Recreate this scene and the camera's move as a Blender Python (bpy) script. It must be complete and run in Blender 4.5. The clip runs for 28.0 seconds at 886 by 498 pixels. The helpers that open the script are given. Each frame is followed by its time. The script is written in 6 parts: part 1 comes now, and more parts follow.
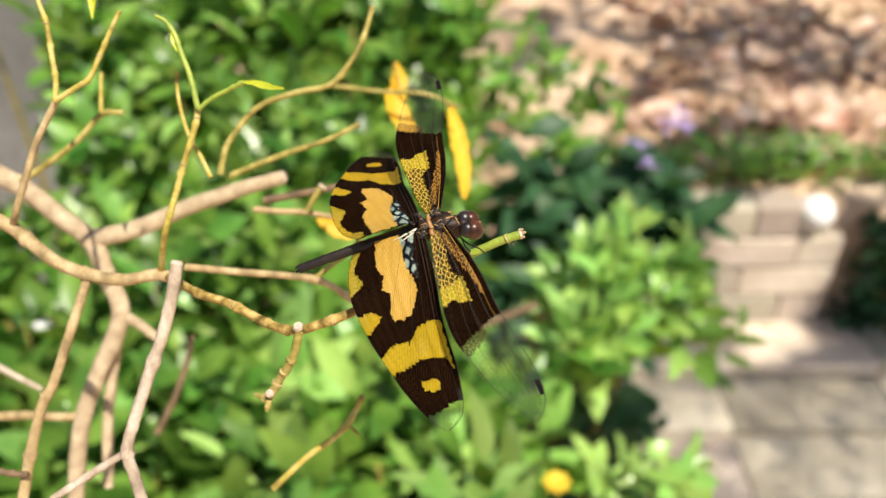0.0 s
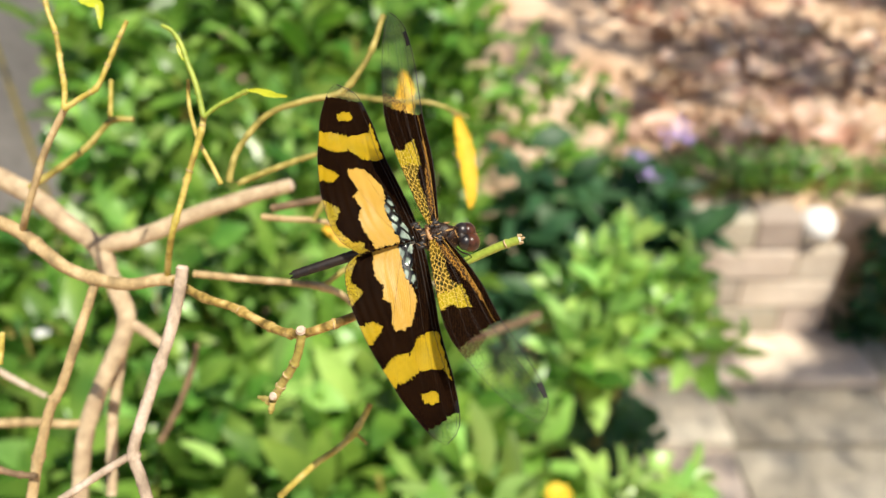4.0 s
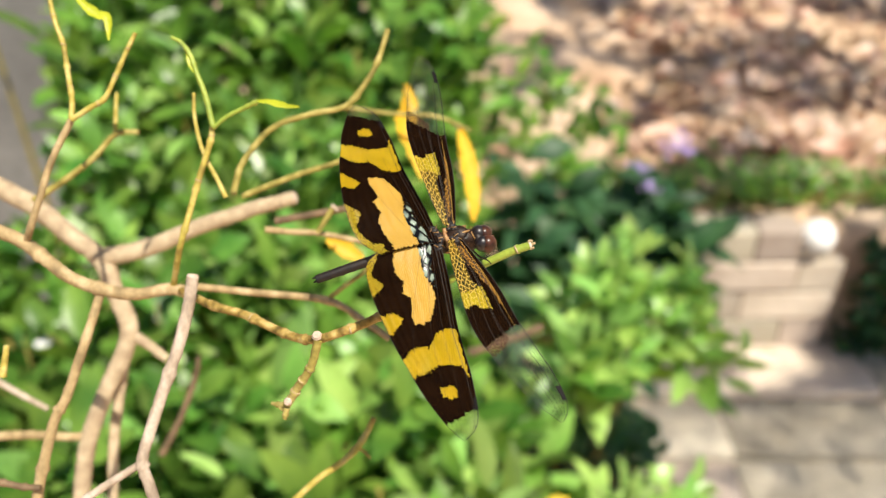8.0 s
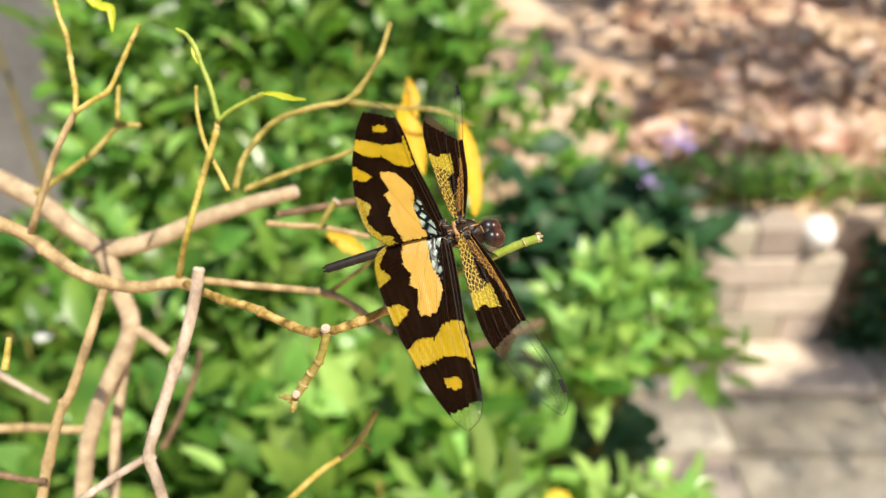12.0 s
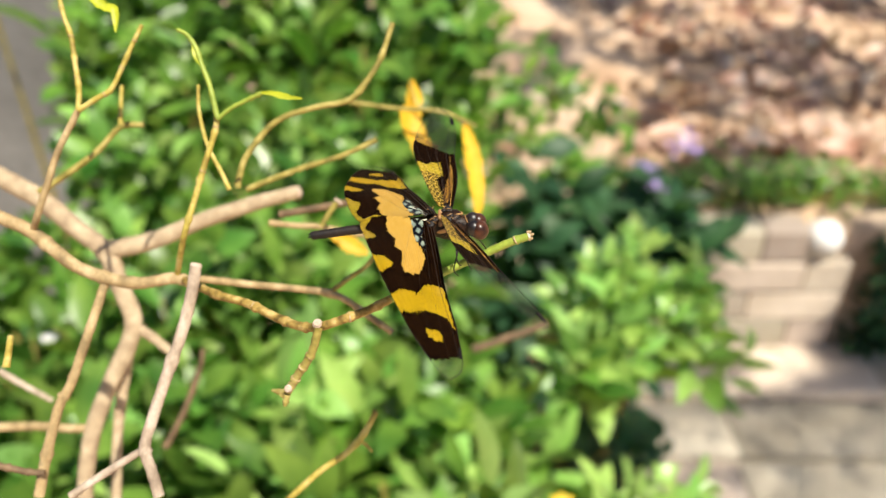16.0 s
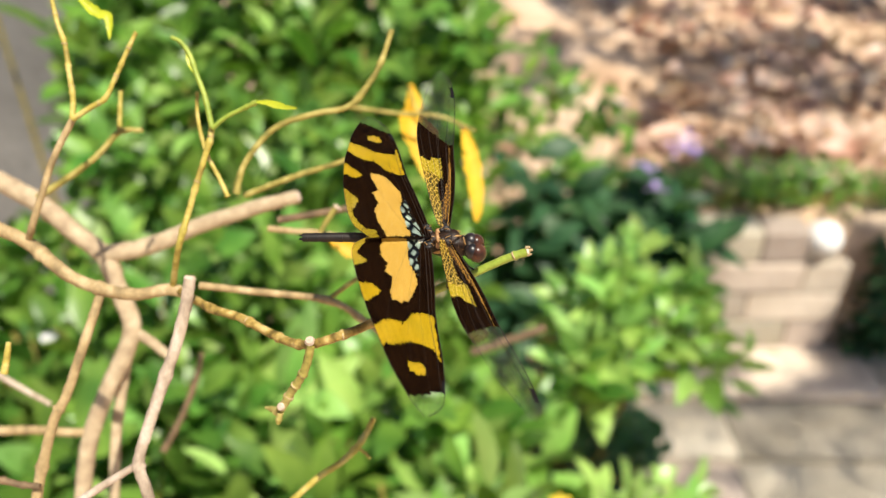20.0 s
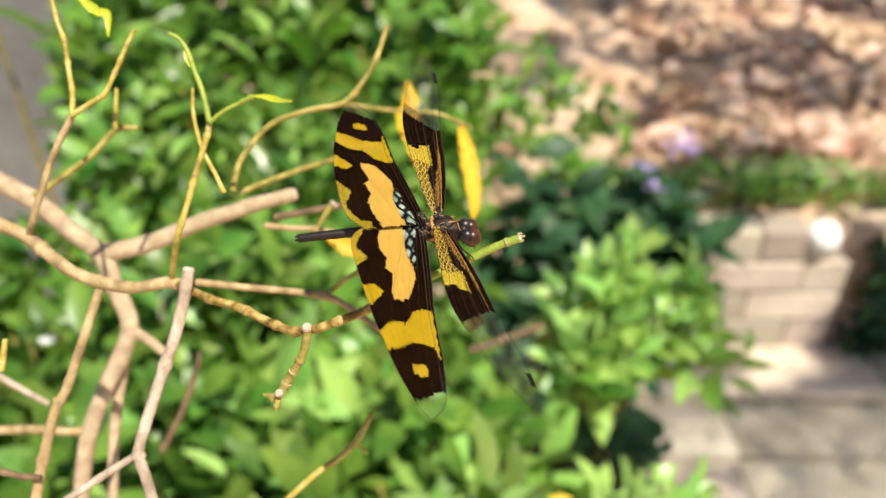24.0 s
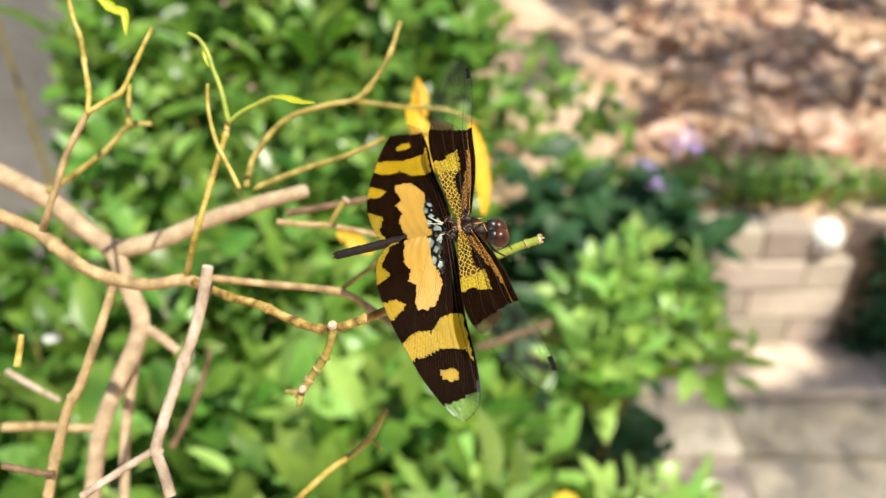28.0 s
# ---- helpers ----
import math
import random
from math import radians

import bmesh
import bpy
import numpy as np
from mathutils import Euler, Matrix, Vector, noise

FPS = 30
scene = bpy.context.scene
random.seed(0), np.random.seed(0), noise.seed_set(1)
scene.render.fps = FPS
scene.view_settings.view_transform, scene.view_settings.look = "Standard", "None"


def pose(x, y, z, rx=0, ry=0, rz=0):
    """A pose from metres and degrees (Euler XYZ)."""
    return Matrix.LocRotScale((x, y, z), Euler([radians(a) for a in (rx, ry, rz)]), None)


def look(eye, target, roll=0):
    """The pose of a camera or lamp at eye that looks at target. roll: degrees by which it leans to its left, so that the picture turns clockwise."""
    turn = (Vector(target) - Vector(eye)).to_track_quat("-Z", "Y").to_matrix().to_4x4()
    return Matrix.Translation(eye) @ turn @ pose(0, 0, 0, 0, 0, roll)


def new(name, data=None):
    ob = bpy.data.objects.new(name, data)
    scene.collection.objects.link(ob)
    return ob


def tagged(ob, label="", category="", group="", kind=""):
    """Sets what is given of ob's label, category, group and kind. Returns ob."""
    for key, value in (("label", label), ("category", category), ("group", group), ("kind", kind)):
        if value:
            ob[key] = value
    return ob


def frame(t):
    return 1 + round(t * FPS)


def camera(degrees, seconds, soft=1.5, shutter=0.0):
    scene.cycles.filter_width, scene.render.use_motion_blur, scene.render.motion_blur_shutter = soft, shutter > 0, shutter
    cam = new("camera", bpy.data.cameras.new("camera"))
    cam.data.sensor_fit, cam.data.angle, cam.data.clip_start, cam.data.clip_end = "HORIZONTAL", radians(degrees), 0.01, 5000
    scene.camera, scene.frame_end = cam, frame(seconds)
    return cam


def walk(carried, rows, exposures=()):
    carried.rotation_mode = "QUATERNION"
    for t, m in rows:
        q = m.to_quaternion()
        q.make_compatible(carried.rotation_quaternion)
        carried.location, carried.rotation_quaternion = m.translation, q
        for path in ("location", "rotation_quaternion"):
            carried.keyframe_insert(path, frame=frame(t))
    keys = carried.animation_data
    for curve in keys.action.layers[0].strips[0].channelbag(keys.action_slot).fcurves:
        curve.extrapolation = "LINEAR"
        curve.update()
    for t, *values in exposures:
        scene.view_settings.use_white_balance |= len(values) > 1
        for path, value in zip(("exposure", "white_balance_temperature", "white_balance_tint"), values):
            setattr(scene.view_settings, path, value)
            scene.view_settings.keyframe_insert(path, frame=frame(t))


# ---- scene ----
# ---- camera ----
cam = camera(60, 28.0, soft=1.5)
cam.data.dof.use_dof = True
cam.data.dof.focus_distance = 0.139
cam.data.dof.aperture_fstop = 12.8
cam.data.dof.aperture_blades = 0
CAMERA_ROWS = [
    (0, 0.0031, 0.0000, 1.5799, 53.39, 0.38, -0.26),
    (0.5, 0.0039, -0.0003, 1.5794, 53.27, 0.10, -0.10),
    (1, 0.0051, 0.0002, 1.5802, 53.27, -0.04, 0.09),
    (1.5, 0.0040, -0.0004, 1.5792, 53.48, 0.23, -0.16),
    (2, 0.0032, -0.0001, 1.5797, 53.44, 0.05, -0.04),
    (2.5, 0.0018, -0.0006, 1.5792, 53.45, -0.04, 0.03),
    (3, 0.0015, -0.0007, 1.5791, 53.52, -0.14, 0.16),
    (3.5, 0.0010, -0.0006, 1.5792, 53.88, 0.09, -0.06),
    (5.5, 0.0012, 0.0003, 1.5802, 54.62, 0.13, -0.08),
    (6, 0.0007, 0.0002, 1.5802, 54.74, 0.01, -0.01),
    (6.5, 0.0008, 0.0004, 1.5808, 54.71, -0.19, 0.19),
    (7, 0.0005, -0.0000, 1.5800, 55.06, 0.05, 0.09),
    (7.5, 0.0002, 0.0005, 1.5808, 54.94, -0.16, 0.24),
    (8, 0.0000, 0.0000, 1.5800, 55.00, -0.00, 0.00),
    (8.5, -0.0000, -0.0001, 1.5798, 54.95, -0.15, 0.15),
    (9, 0.0008, -0.0002, 1.5798, 54.98, -0.14, 0.15),
    (9.5, 0.0001, -0.0001, 1.5800, 54.94, -0.22, 0.23),
    (10, 0.0004, -0.0002, 1.5797, 54.97, -0.02, 0.19),
    (10.5, -0.0001, -0.0001, 1.5798, 54.87, 0.08, 0.08),
    (11, -0.0008, -0.0005, 1.5793, 54.80, 0.11, 0.00),
    (11.5, -0.0009, -0.0001, 1.5800, 54.60, -0.15, 0.12),
    (12, -0.0005, -0.0002, 1.5798, 54.63, -0.14, 0.09),
    (12.5, -0.0005, -0.0007, 1.5791, 54.68, -0.01, -0.06),
    (14.5, 0.0021, -0.0003, 1.5796, 54.71, -0.18, 0.12),
    (15, 0.0026, -0.0005, 1.5793, 54.74, -0.10, 0.34),
    (15.5, 0.0015, -0.0001, 1.5800, 54.63, -0.45, 0.68),
    (16, 0.0007, -0.0006, 1.5791, 54.88, -0.05, 0.58),
    (16.5, 0.0007, -0.0004, 1.5794, 54.99, -0.07, 0.60),
    (17, 0.0005, 0.0000, 1.5802, 54.93, -0.20, 0.76),
    (17.5, -0.0001, 0.0000, 1.5801, 54.94, -0.20, 0.74),
    (18, -0.0005, 0.0003, 1.5806, 54.92, -0.26, 0.75),
    (18.5, -0.0002, 0.0002, 1.5804, 54.91, -0.20, 0.72),
    (19, 0.0004, -0.0001, 1.5801, 54.86, -0.04, 0.62),
    (19.5, 0.0007, 0.0004, 1.5808, 54.81, -0.24, 0.69),
    (20, 0.0010, 0.0005, 1.5808, 54.80, -0.24, 0.69),
    (20.5, 0.0010, 0.0004, 1.5808, 54.81, -0.17, 0.67),
    (21, 0.0016, 0.0002, 1.5804, 54.87, 0.03, 0.50),
    (21.5, 0.0020, 0.0001, 1.5802, 54.85, 0.09, 0.50),
    (23.5, 0.0020, -0.0004, 1.5794, 54.89, 0.02, 0.47),
    (24, 0.0016, -0.0004, 1.5795, 54.92, 0.03, 0.42),
    (24.5, 0.0006, -0.0002, 1.5798, 54.89, -0.17, 0.56),
    (25, 0.0001, -0.0007, 1.5791, 55.05, 0.10, 0.40),
    (25.5, 0.0005, -0.0006, 1.5793, 55.04, 0.17, 0.38),
    (26, 0.0001, -0.0005, 1.5794, 55.02, 0.09, 0.45),
    (26.5, 0.0002, -0.0002, 1.5798, 54.91, 0.00, 0.47),
    (27, -0.0012, -0.0010, 1.5788, 54.90, -0.03, 0.46),
    (27.5, -0.0012, -0.0010, 1.5787, 54.89, 0.13, 0.45),
    (28, -0.0015, -0.0009, 1.5788, 54.86, 0.12, 0.45),
]

walk(cam, [(r[0], pose(*r[1:])) for r in CAMERA_ROWS])
scene.view_settings.exposure = 0.66

# ---- world and sun ----
SUN_WAY = Vector((0.25, -0.32, 0.91)).normalized()      # from the place towards the sun
world = bpy.data.worlds.new("sky")
scene.world = world
world.use_nodes = True
wt = world.node_tree
sky = wt.nodes.new("ShaderNodeTexSky")
sky.sky_type = "NISHITA"
sky.sun_disc = False
sky.sun_elevation = math.asin(SUN_WAY.z)
sky.sun_rotation = math.atan2(SUN_WAY.x, SUN_WAY.y)
wt.links.new(sky.outputs["Color"], wt.nodes["Background"].inputs["Color"])
wt.nodes["Background"].inputs["Strength"].default_value = 0.064
sun = new("sun", bpy.data.lights.new("sun", "SUN"))
sun.data.energy = 4.6
sun.data.angle = radians(0.55)
sun.data.color = (1.0, 0.945, 0.82)
sun.matrix_world = look(SUN_WAY * 20, (0, 0, 0))


# ---- materials ----
def rgb(c):
    return (c[0], c[1], c[2], 1.0)


def material(name, colours, rough=0.6, scale=60.0, fine=400.0, bump=0.2, gloss=0.4, vary="", shine=None,
             shines=None, coords="Object", stretch=(1, 1, 1), fine_mix=0.35, bump_dist=0.001):
    """Two colours mixed by a broad noise and broken by a fine one. vary: 'object' or 'island' shifts hue and value piece by piece.
    shines: colour of the light that shines through a thin sheet."""
    m = bpy.data.materials.new(name)
    m.use_nodes = True
    t = m.node_tree
    n, link = t.nodes, t.links.new
    b = n["Principled BSDF"]
    tc = n.new("ShaderNodeTexCoord")
    mp = n.new("ShaderNodeMapping")
    mp.inputs["Scale"].default_value = stretch
    link(tc.outputs[coords], mp.inputs["Vector"])
    broad = n.new("ShaderNodeTexNoise")
    broad.inputs["Scale"].default_value = scale
    broad.inputs["Detail"].default_value = 4
    link(mp.outputs["Vector"], broad.inputs["Vector"])
    small = n.new("ShaderNodeTexNoise")
    small.inputs["Scale"].default_value = fine
    small.inputs["Detail"].default_value = 3
    link(mp.outputs["Vector"], small.inputs["Vector"])
    ramp = n.new("ShaderNodeValToRGB")
    ramp.color_ramp.elements[0].position = 0.33
    ramp.color_ramp.elements[1].position = 0.68
    ramp.color_ramp.elements[0].color = rgb(colours[0])
    ramp.color_ramp.elements[1].color = rgb(colours[1])
    if len(colours) > 2:
        e = ramp.color_ramp.elements.new(0.5)
        e.color = rgb(colours[2])
    link(broad.outputs["Fac"], ramp.inputs["Fac"])
    grain = n.new("ShaderNodeMix")
    grain.data_type = "RGBA"
    grain.blend_type = "OVERLAY"
    grain.inputs["Factor"].default_value = fine_mix
    link(ramp.outputs["Color"], grain.inputs["A"])
    link(small.outputs["Fac"], grain.inputs["B"])
    colour = grain.outputs["Result"]
    if vary:
        if vary == "object":
            r = n.new("ShaderNodeObjectInfo").outputs["Random"]
        else:
            r = n.new("ShaderNodeNewGeometry").outputs["Random Per Island"]
        hsv = n.new("ShaderNodeHueSaturation")
        hue = n.new("ShaderNodeMapRange")
        hue.inputs["To Min"].default_value, hue.inputs["To Max"].default_value = 0.475, 0.515
        val = n.new("ShaderNodeMapRange")
        val.inputs["To Min"].default_value, val.inputs["To Max"].default_value = 0.62, 1.35
        wob = n.new("ShaderNodeMath")
        wob.operation = "FRACT"
        mul = n.new("ShaderNodeMath")
        mul.operation = "MULTIPLY"
        mul.inputs[1].default_value = 7.31
        link(r, mul.inputs[0])
        link(mul.outputs[0], wob.inputs[0])
        link(r, hue.inputs["Value"])
        link(wob.outputs[0], val.inputs["Value"])
        link(hue.outputs["Result"], hsv.inputs["Hue"])
        link(val.outputs["Result"], hsv.inputs["Value"])
        link(colour, hsv.inputs["Color"])
        colour = hsv.outputs["Color"]
    link(colour, b.inputs["Base Color"])
    b.inputs["Roughness"].default_value = rough
    b.inputs["Specular IOR Level"].default_value = gloss
    if bump:
        bp = n.new("ShaderNodeBump")
        bp.inputs["Strength"].default_value = bump
        bp.inputs["Distance"].default_value = bump_dist
        link(small.outputs["Fac"], bp.inputs["Height"])
        link(bp.outputs["Normal"], b.inputs["Normal"])
    if shines:
        tr = n.new("ShaderNodeBsdfTranslucent")
        tint = n.new("ShaderNodeMix")
        tint.data_type = "RGBA"
        tint.blend_type = "MULTIPLY"
        tint.inputs["Factor"].default_value = 1.0
        tint.inputs["B"].default_value = rgb(shines)
        link(colour, tint.inputs["A"])
        link(tint.outputs["Result"], tr.inputs["Color"])
        mix = n.new("ShaderNodeMixShader")
        mix.inputs["Fac"].default_value = 0.28
        link(b.outputs["BSDF"], mix.inputs[1])
        link(tr.outputs["BSDF"], mix.inputs[2])
        link(mix.outputs["Shader"], n["Material Output"].inputs["Surface"])
    return m


def wing_material(name, colours, vein, clear=0.0, cells=2.0, line=0.06, glow=0.45, rough=0.35, gloss=0.5, stretch=1.0, net_clear=0.1):
    """A wing's sheet. Its map runs outwards from the base and round it, in mm: cells lie along fanning veins, cross-veins between.
    clear: how much of a cell lets the view through; net_clear: the same of a vein."""
    m = bpy.data.materials.new(name)
    m.use_nodes = True
    t = m.node_tree
    n, link = t.nodes, t.links.new
    b = n["Principled BSDF"]
    tc = n.new("ShaderNodeTexCoord")
    wave = n.new("ShaderNodeTexNoise")
    wave.inputs["Scale"].default_value = 0.7
    link(tc.outputs["UV"], wave.inputs["Vector"])
    bend = n.new("ShaderNodeMix")
    bend.data_type = "VECTOR"
    bend.inputs["Factor"].default_value = 0.25 / cells
    link(tc.outputs["UV"], bend.inputs["A"])
    add = n.new("ShaderNodeVectorMath")
    add.operation = "ADD"
    link(tc.outputs["UV"], add.inputs[0])
    link(wave.outputs["Color"], add.inputs[1])
    link(add.outputs["Vector"], bend.inputs["B"])
    edge = n.new("ShaderNodeMapRange")
    edge.inputs["To Min"].default_value, edge.inputs["To Max"].default_value = 1.0, 0.0
    if stretch > 1:
        net = n.new("ShaderNodeTexBrick")
        net.inputs["Scale"].default_value = cells
        net.inputs["Mortar Size"].default_value = line
        net.inputs["Mortar Smooth"].default_value = 0.4
        net.inputs["Brick Width"].default_value = stretch
        net.inputs["Row Height"].default_value = 1 / stretch
        net.offset = 0.37
        link(bend.outputs["Result"], net.inputs["Vector"])
        edge.inputs["From Min"].default_value, edge.inputs["From Max"].default_value = 1.0, 0.0
        link(net.outputs["Fac"], edge.inputs["Value"])
    else:
        net = n.new("ShaderNodeTexVoronoi")
        net.voronoi_dimensions = "2D"
        net.feature = "DISTANCE_TO_EDGE"
        net.inputs["Scale"].default_value = cells
        net.inputs["Randomness"].default_value = 0.75
        edge.inputs["From Min"].default_value, edge.inputs["From Max"].default_value = line, line * 2.0
        link(bend.outputs["Result"], net.inputs["Vector"])
        link(net.outputs["Distance"], edge.inputs["Value"])
    broad = n.new("ShaderNodeTexNoise")
    broad.inputs["Scale"].default_value = 260
    broad.inputs["Detail"].default_value = 4
    link(tc.outputs["Object"], broad.inputs["Vector"])
    ramp = n.new("ShaderNodeValToRGB")
    ramp.color_ramp.elements[0].position, ramp.color_ramp.elements[1].position = 0.35, 0.66
    ramp.color_ramp.elements[0].color, ramp.color_ramp.elements[1].color = rgb(colours[0]), rgb(colours[1])
    link(broad.outputs["Fac"], ramp.inputs["Fac"])
    mix = n.new("ShaderNodeMix")
    mix.data_type = "RGBA"
    mix.inputs["B"].default_value = rgb(vein)
    link(edge.outputs["Result"], mix.inputs["Factor"])
    link(ramp.outputs["Color"], mix.inputs["A"])
    link(mix.outputs["Result"], b.inputs["Base Color"])
    b.inputs["Roughness"].default_value = rough
    b.inputs["Specular IOR Level"].default_value = gloss
    bp = n.new("ShaderNodeBump")
    bp.inputs["Strength"].default_value = 0.5
    bp.inputs["Distance"].default_value = 0.0001
    link(edge.outputs["Result"], bp.inputs["Height"])
    link(bp.outputs["Normal"], b.inputs["Normal"])
    tr = n.new("ShaderNodeBsdfTranslucent")
    link(mix.outputs["Result"], tr.inputs["Color"])
    lit = n.new("ShaderNodeMixShader")
    lit.inputs["Fac"].default_value = glow
    link(b.outputs["BSDF"], lit.inputs[1])
    link(tr.outputs["BSDF"], lit.inputs[2])
    last = lit.outputs["Shader"]
    if clear:
        see = n.new("ShaderNodeBsdfTransparent")
        amount = n.new("ShaderNodeMapRange")
        amount.inputs["To Min"].default_value, amount.inputs["To Max"].default_value = clear, net_clear
        link(edge.outputs["Result"], amount.inputs["Value"])
        cut = n.new("ShaderNodeMixShader")
        link(amount.outputs["Result"], cut.inputs["Fac"])
        link(last, cut.inputs[1])
        link(see.outputs["BSDF"], cut.inputs[2])
        last = cut.outputs["Shader"]
    link(last, n["Material Output"].inputs["Surface"])
    return m


M_LEAF = material("leaf_green", [(0.046, 0.135, 0.018), (0.18, 0.32, 0.048)], 0.36, 14, 160, 0.15, 0.45, "island", shines=(1.5, 1.6, 0.7), fine_mix=0.15)
M_LEAF_ONE = material("leaf_green_single", [(0.046, 0.135, 0.018), (0.18, 0.32, 0.048)], 0.36, 14, 160, 0.15, 0.45, "object", shines=(1.5, 1.6, 0.7), fine_mix=0.15)
M_LIME = material("leaf_lime", [(0.19, 0.37, 0.07), (0.31, 0.48, 0.13)], 0.32, 14, 160, 0.15, 0.5, "island", shines=(1.5, 1.5, 0.6), fine_mix=0.15)
# flowering shrub's own dark green; elsewhere this colour stands for shade
M_DARKLEAF_SHADE = material("leaf_blue_green_and_shade", [(0.021, 0.066, 0.027), (0.055, 0.135, 0.050)], 0.48, 12, 120, 0.2, 0.35, "island", shines=(1.2, 1.6, 0.6), fine_mix=0.15)
M_CROWN = material("leaf_crown", [(0.05, 0.13, 0.02), (0.09, 0.2, 0.04)], 0.45, 12, 120, 0.1, 0.4, "island", shines=(1.0, 1.2, 0.5))
M_YELLOWLEAF = material("leaf_yellow", [(0.72, 0.40, 0.02), (0.85, 0.55, 0.04)], 0.5, 45, 500, 0.2, 0.35, "", shines=(1.2, 1.1, 0.6), fine_mix=0.2)
M_LITTER = material("dry_leaf", [(0.37, 0.215, 0.12), (0.84, 0.73, 0.61), (0.58, 0.40, 0.265)], 0.55, 9, 90, 0.4, 0.35, "island", shines=(1, 0.9, 0.8))
M_PETAL = material("petal_violet", [(0.36, 0.26, 0.55), (0.55, 0.42, 0.72)], 0.5, 120, 500, 0.1, 0.3, "island", shines=(1, 1, 1))
M_GOLD = material("petal_gold", [(0.85, 0.5, 0.03), (0.9, 0.65, 0.06)], 0.5, 120, 500, 0.1, 0.3, "", shines=(1, 1, 1))
M_BARK = material("bark_grey", [(0.28, 0.21, 0.15), (0.60, 0.49, 0.39), (0.44, 0.34, 0.25)], 0.75, 260, 1500, 0.5, 0.25, stretch=(1, 0.6, 1), bump_dist=0.0004)
M_BARK_PERCH = material("bark_straw", [(0.13, 0.085, 0.018), (0.58, 0.42, 0.15), (0.36, 0.235, 0.055)], 0.6, 420, 1600, 0.7, 0.3, bump_dist=0.0004)
M_BARK_BEIGE = material("bark_beige", [(0.33, 0.235, 0.145), (0.52, 0.405, 0.26), (0.42, 0.315, 0.195)], 0.75, 220, 1300, 0.5, 0.25, bump_dist=0.0004)
M_BARK_TAN = material("bark_tan", [(0.23, 0.16, 0.075), (0.50, 0.375, 0.20), (0.38, 0.265, 0.125)], 0.7, 260, 1500, 0.5, 0.3, stretch=(1, 0.6, 1), bump_dist=0.0004)
M_BUD = material("young_leaf", [(0.42, 0.46, 0.02), (0.55, 0.58, 0.04)], 0.4, 120, 900, 0.2, 0.4, shines=(1.3, 1.3, 0.6), fine_mix=0.2)
M_BARK_GOLD = material("bark_gold", [(0.24, 0.17, 0.03), (0.56, 0.46, 0.15), (0.42, 0.33, 0.06)], 0.55, 260, 1400, 0.4, 0.35, bump_dist=0.0003)
M_BARK_OLIVE = material("bark_olive", [(0.16, 0.135, 0.025), (0.46, 0.38, 0.12), (0.31, 0.25, 0.055)], 0.6, 260, 1400, 0.4, 0.35, bump_dist=0.0003)
M_BARK_GREEN = material("bark_green", [(0.20, 0.27, 0.03), (0.36, 0.42, 0.06)], 0.45, 220, 1400, 0.3, 0.4, bump_dist=0.0003)
M_BARK_RED = material("bark_red", [(0.10, 0.065, 0.035), (0.22, 0.14, 0.075)], 0.65, 240, 1400, 0.4, 0.3, bump_dist=0.0003)
M_CUT = material("cut_wood", [(0.42, 0.31, 0.22), (0.60, 0.48, 0.38)], 0.8, 500, 2500, 0.4, 0.2, bump_dist=0.0002)
M_SCAR = material("leaf_scar", [(0.36, 0.25, 0.12), (0.52, 0.39, 0.22)], 0.75, 600, 2500, 0.4, 0.2, bump_dist=0.0002)
M_STONE = material("stone_tan", [(0.46, 0.385, 0.29), (0.60, 0.515, 0.405), (0.53, 0.45, 0.345)], 0.85, 6, 70, 0.5, 0.25, "object", fine_mix=0.4, bump_dist=0.004)
M_WHITE = material("white_and_sun_patch", [(0.74, 0.72, 0.68), (0.84, 0.83, 0.80)], 0.6, 12, 120, 0.3, 0.4, bump_dist=0.002)
M_PLASTER = material("plaster_grey", [(0.18, 0.18, 0.175), (0.28, 0.28, 0.27)], 0.85, 4, 60, 0.4, 0.25, bump_dist=0.003)
M_SOIL = material("soil", [(0.40, 0.255, 0.155), (0.66, 0.49, 0.355), (0.53, 0.365, 0.24)], 0.9, 3.5, 40, 0.6, 0.2, bump_dist=0.01)
M_MORTAR = material("mortar", [(0.38, 0.33, 0.26), (0.50, 0.44, 0.35)], 0.9, 8, 120, 0.5, 0.2)

M_W_DARK = wing_material("wing_brown", [(0.0014, 0.0006, 0.0004), (0.005, 0.0019, 0.0008)], (0.062, 0.027, 0.009), 0.0, 1.5, 0.030, 0.2, 0.5, 0.01, 1.7)
M_W_PALE = wing_material("wing_straw", [(0.45, 0.25, 0.030), (0.54, 0.31, 0.045)], (0.66, 0.45, 0.13), 0.0, 1.25, 0.05, 0.3, 0.42, 0.25, 2.2)
M_W_YELLOW = wing_material("wing_yellow", [(0.50, 0.33, 0.006), (0.66, 0.42, 0.010)], (0.22, 0.12, 0.006), 0.12, 1.5, 0.04, 0.5, 0.42, 0.2, 1.5)
M_W_MARGIN = wing_material("wing_yellow_net", [(0.44, 0.31, 0.010), (0.60, 0.43, 0.025)], (0.08, 0.04, 0.008), 0.18, 1.9, 0.05, 0.5, 0.42, 0.2, 1.0, 0.0)
M_W_NET = wing_material("wing_amber_net", [(0.02, 0.013, 0.002), (0.26, 0.16, 0.005)], (0.80, 0.52, 0.10), 0.12, 1.25, 0.055, 0.45, 0.4, 0.2, 1.0, 0.0)
M_W_CELLS = wing_material("wing_yellow_cells", [(0.40, 0.29, 0.005), (0.56, 0.42, 0.010)], (0.80, 0.58, 0.14), 0.10, 1.35, 0.04, 0.5, 0.4, 0.2, 1.0, 0.0)
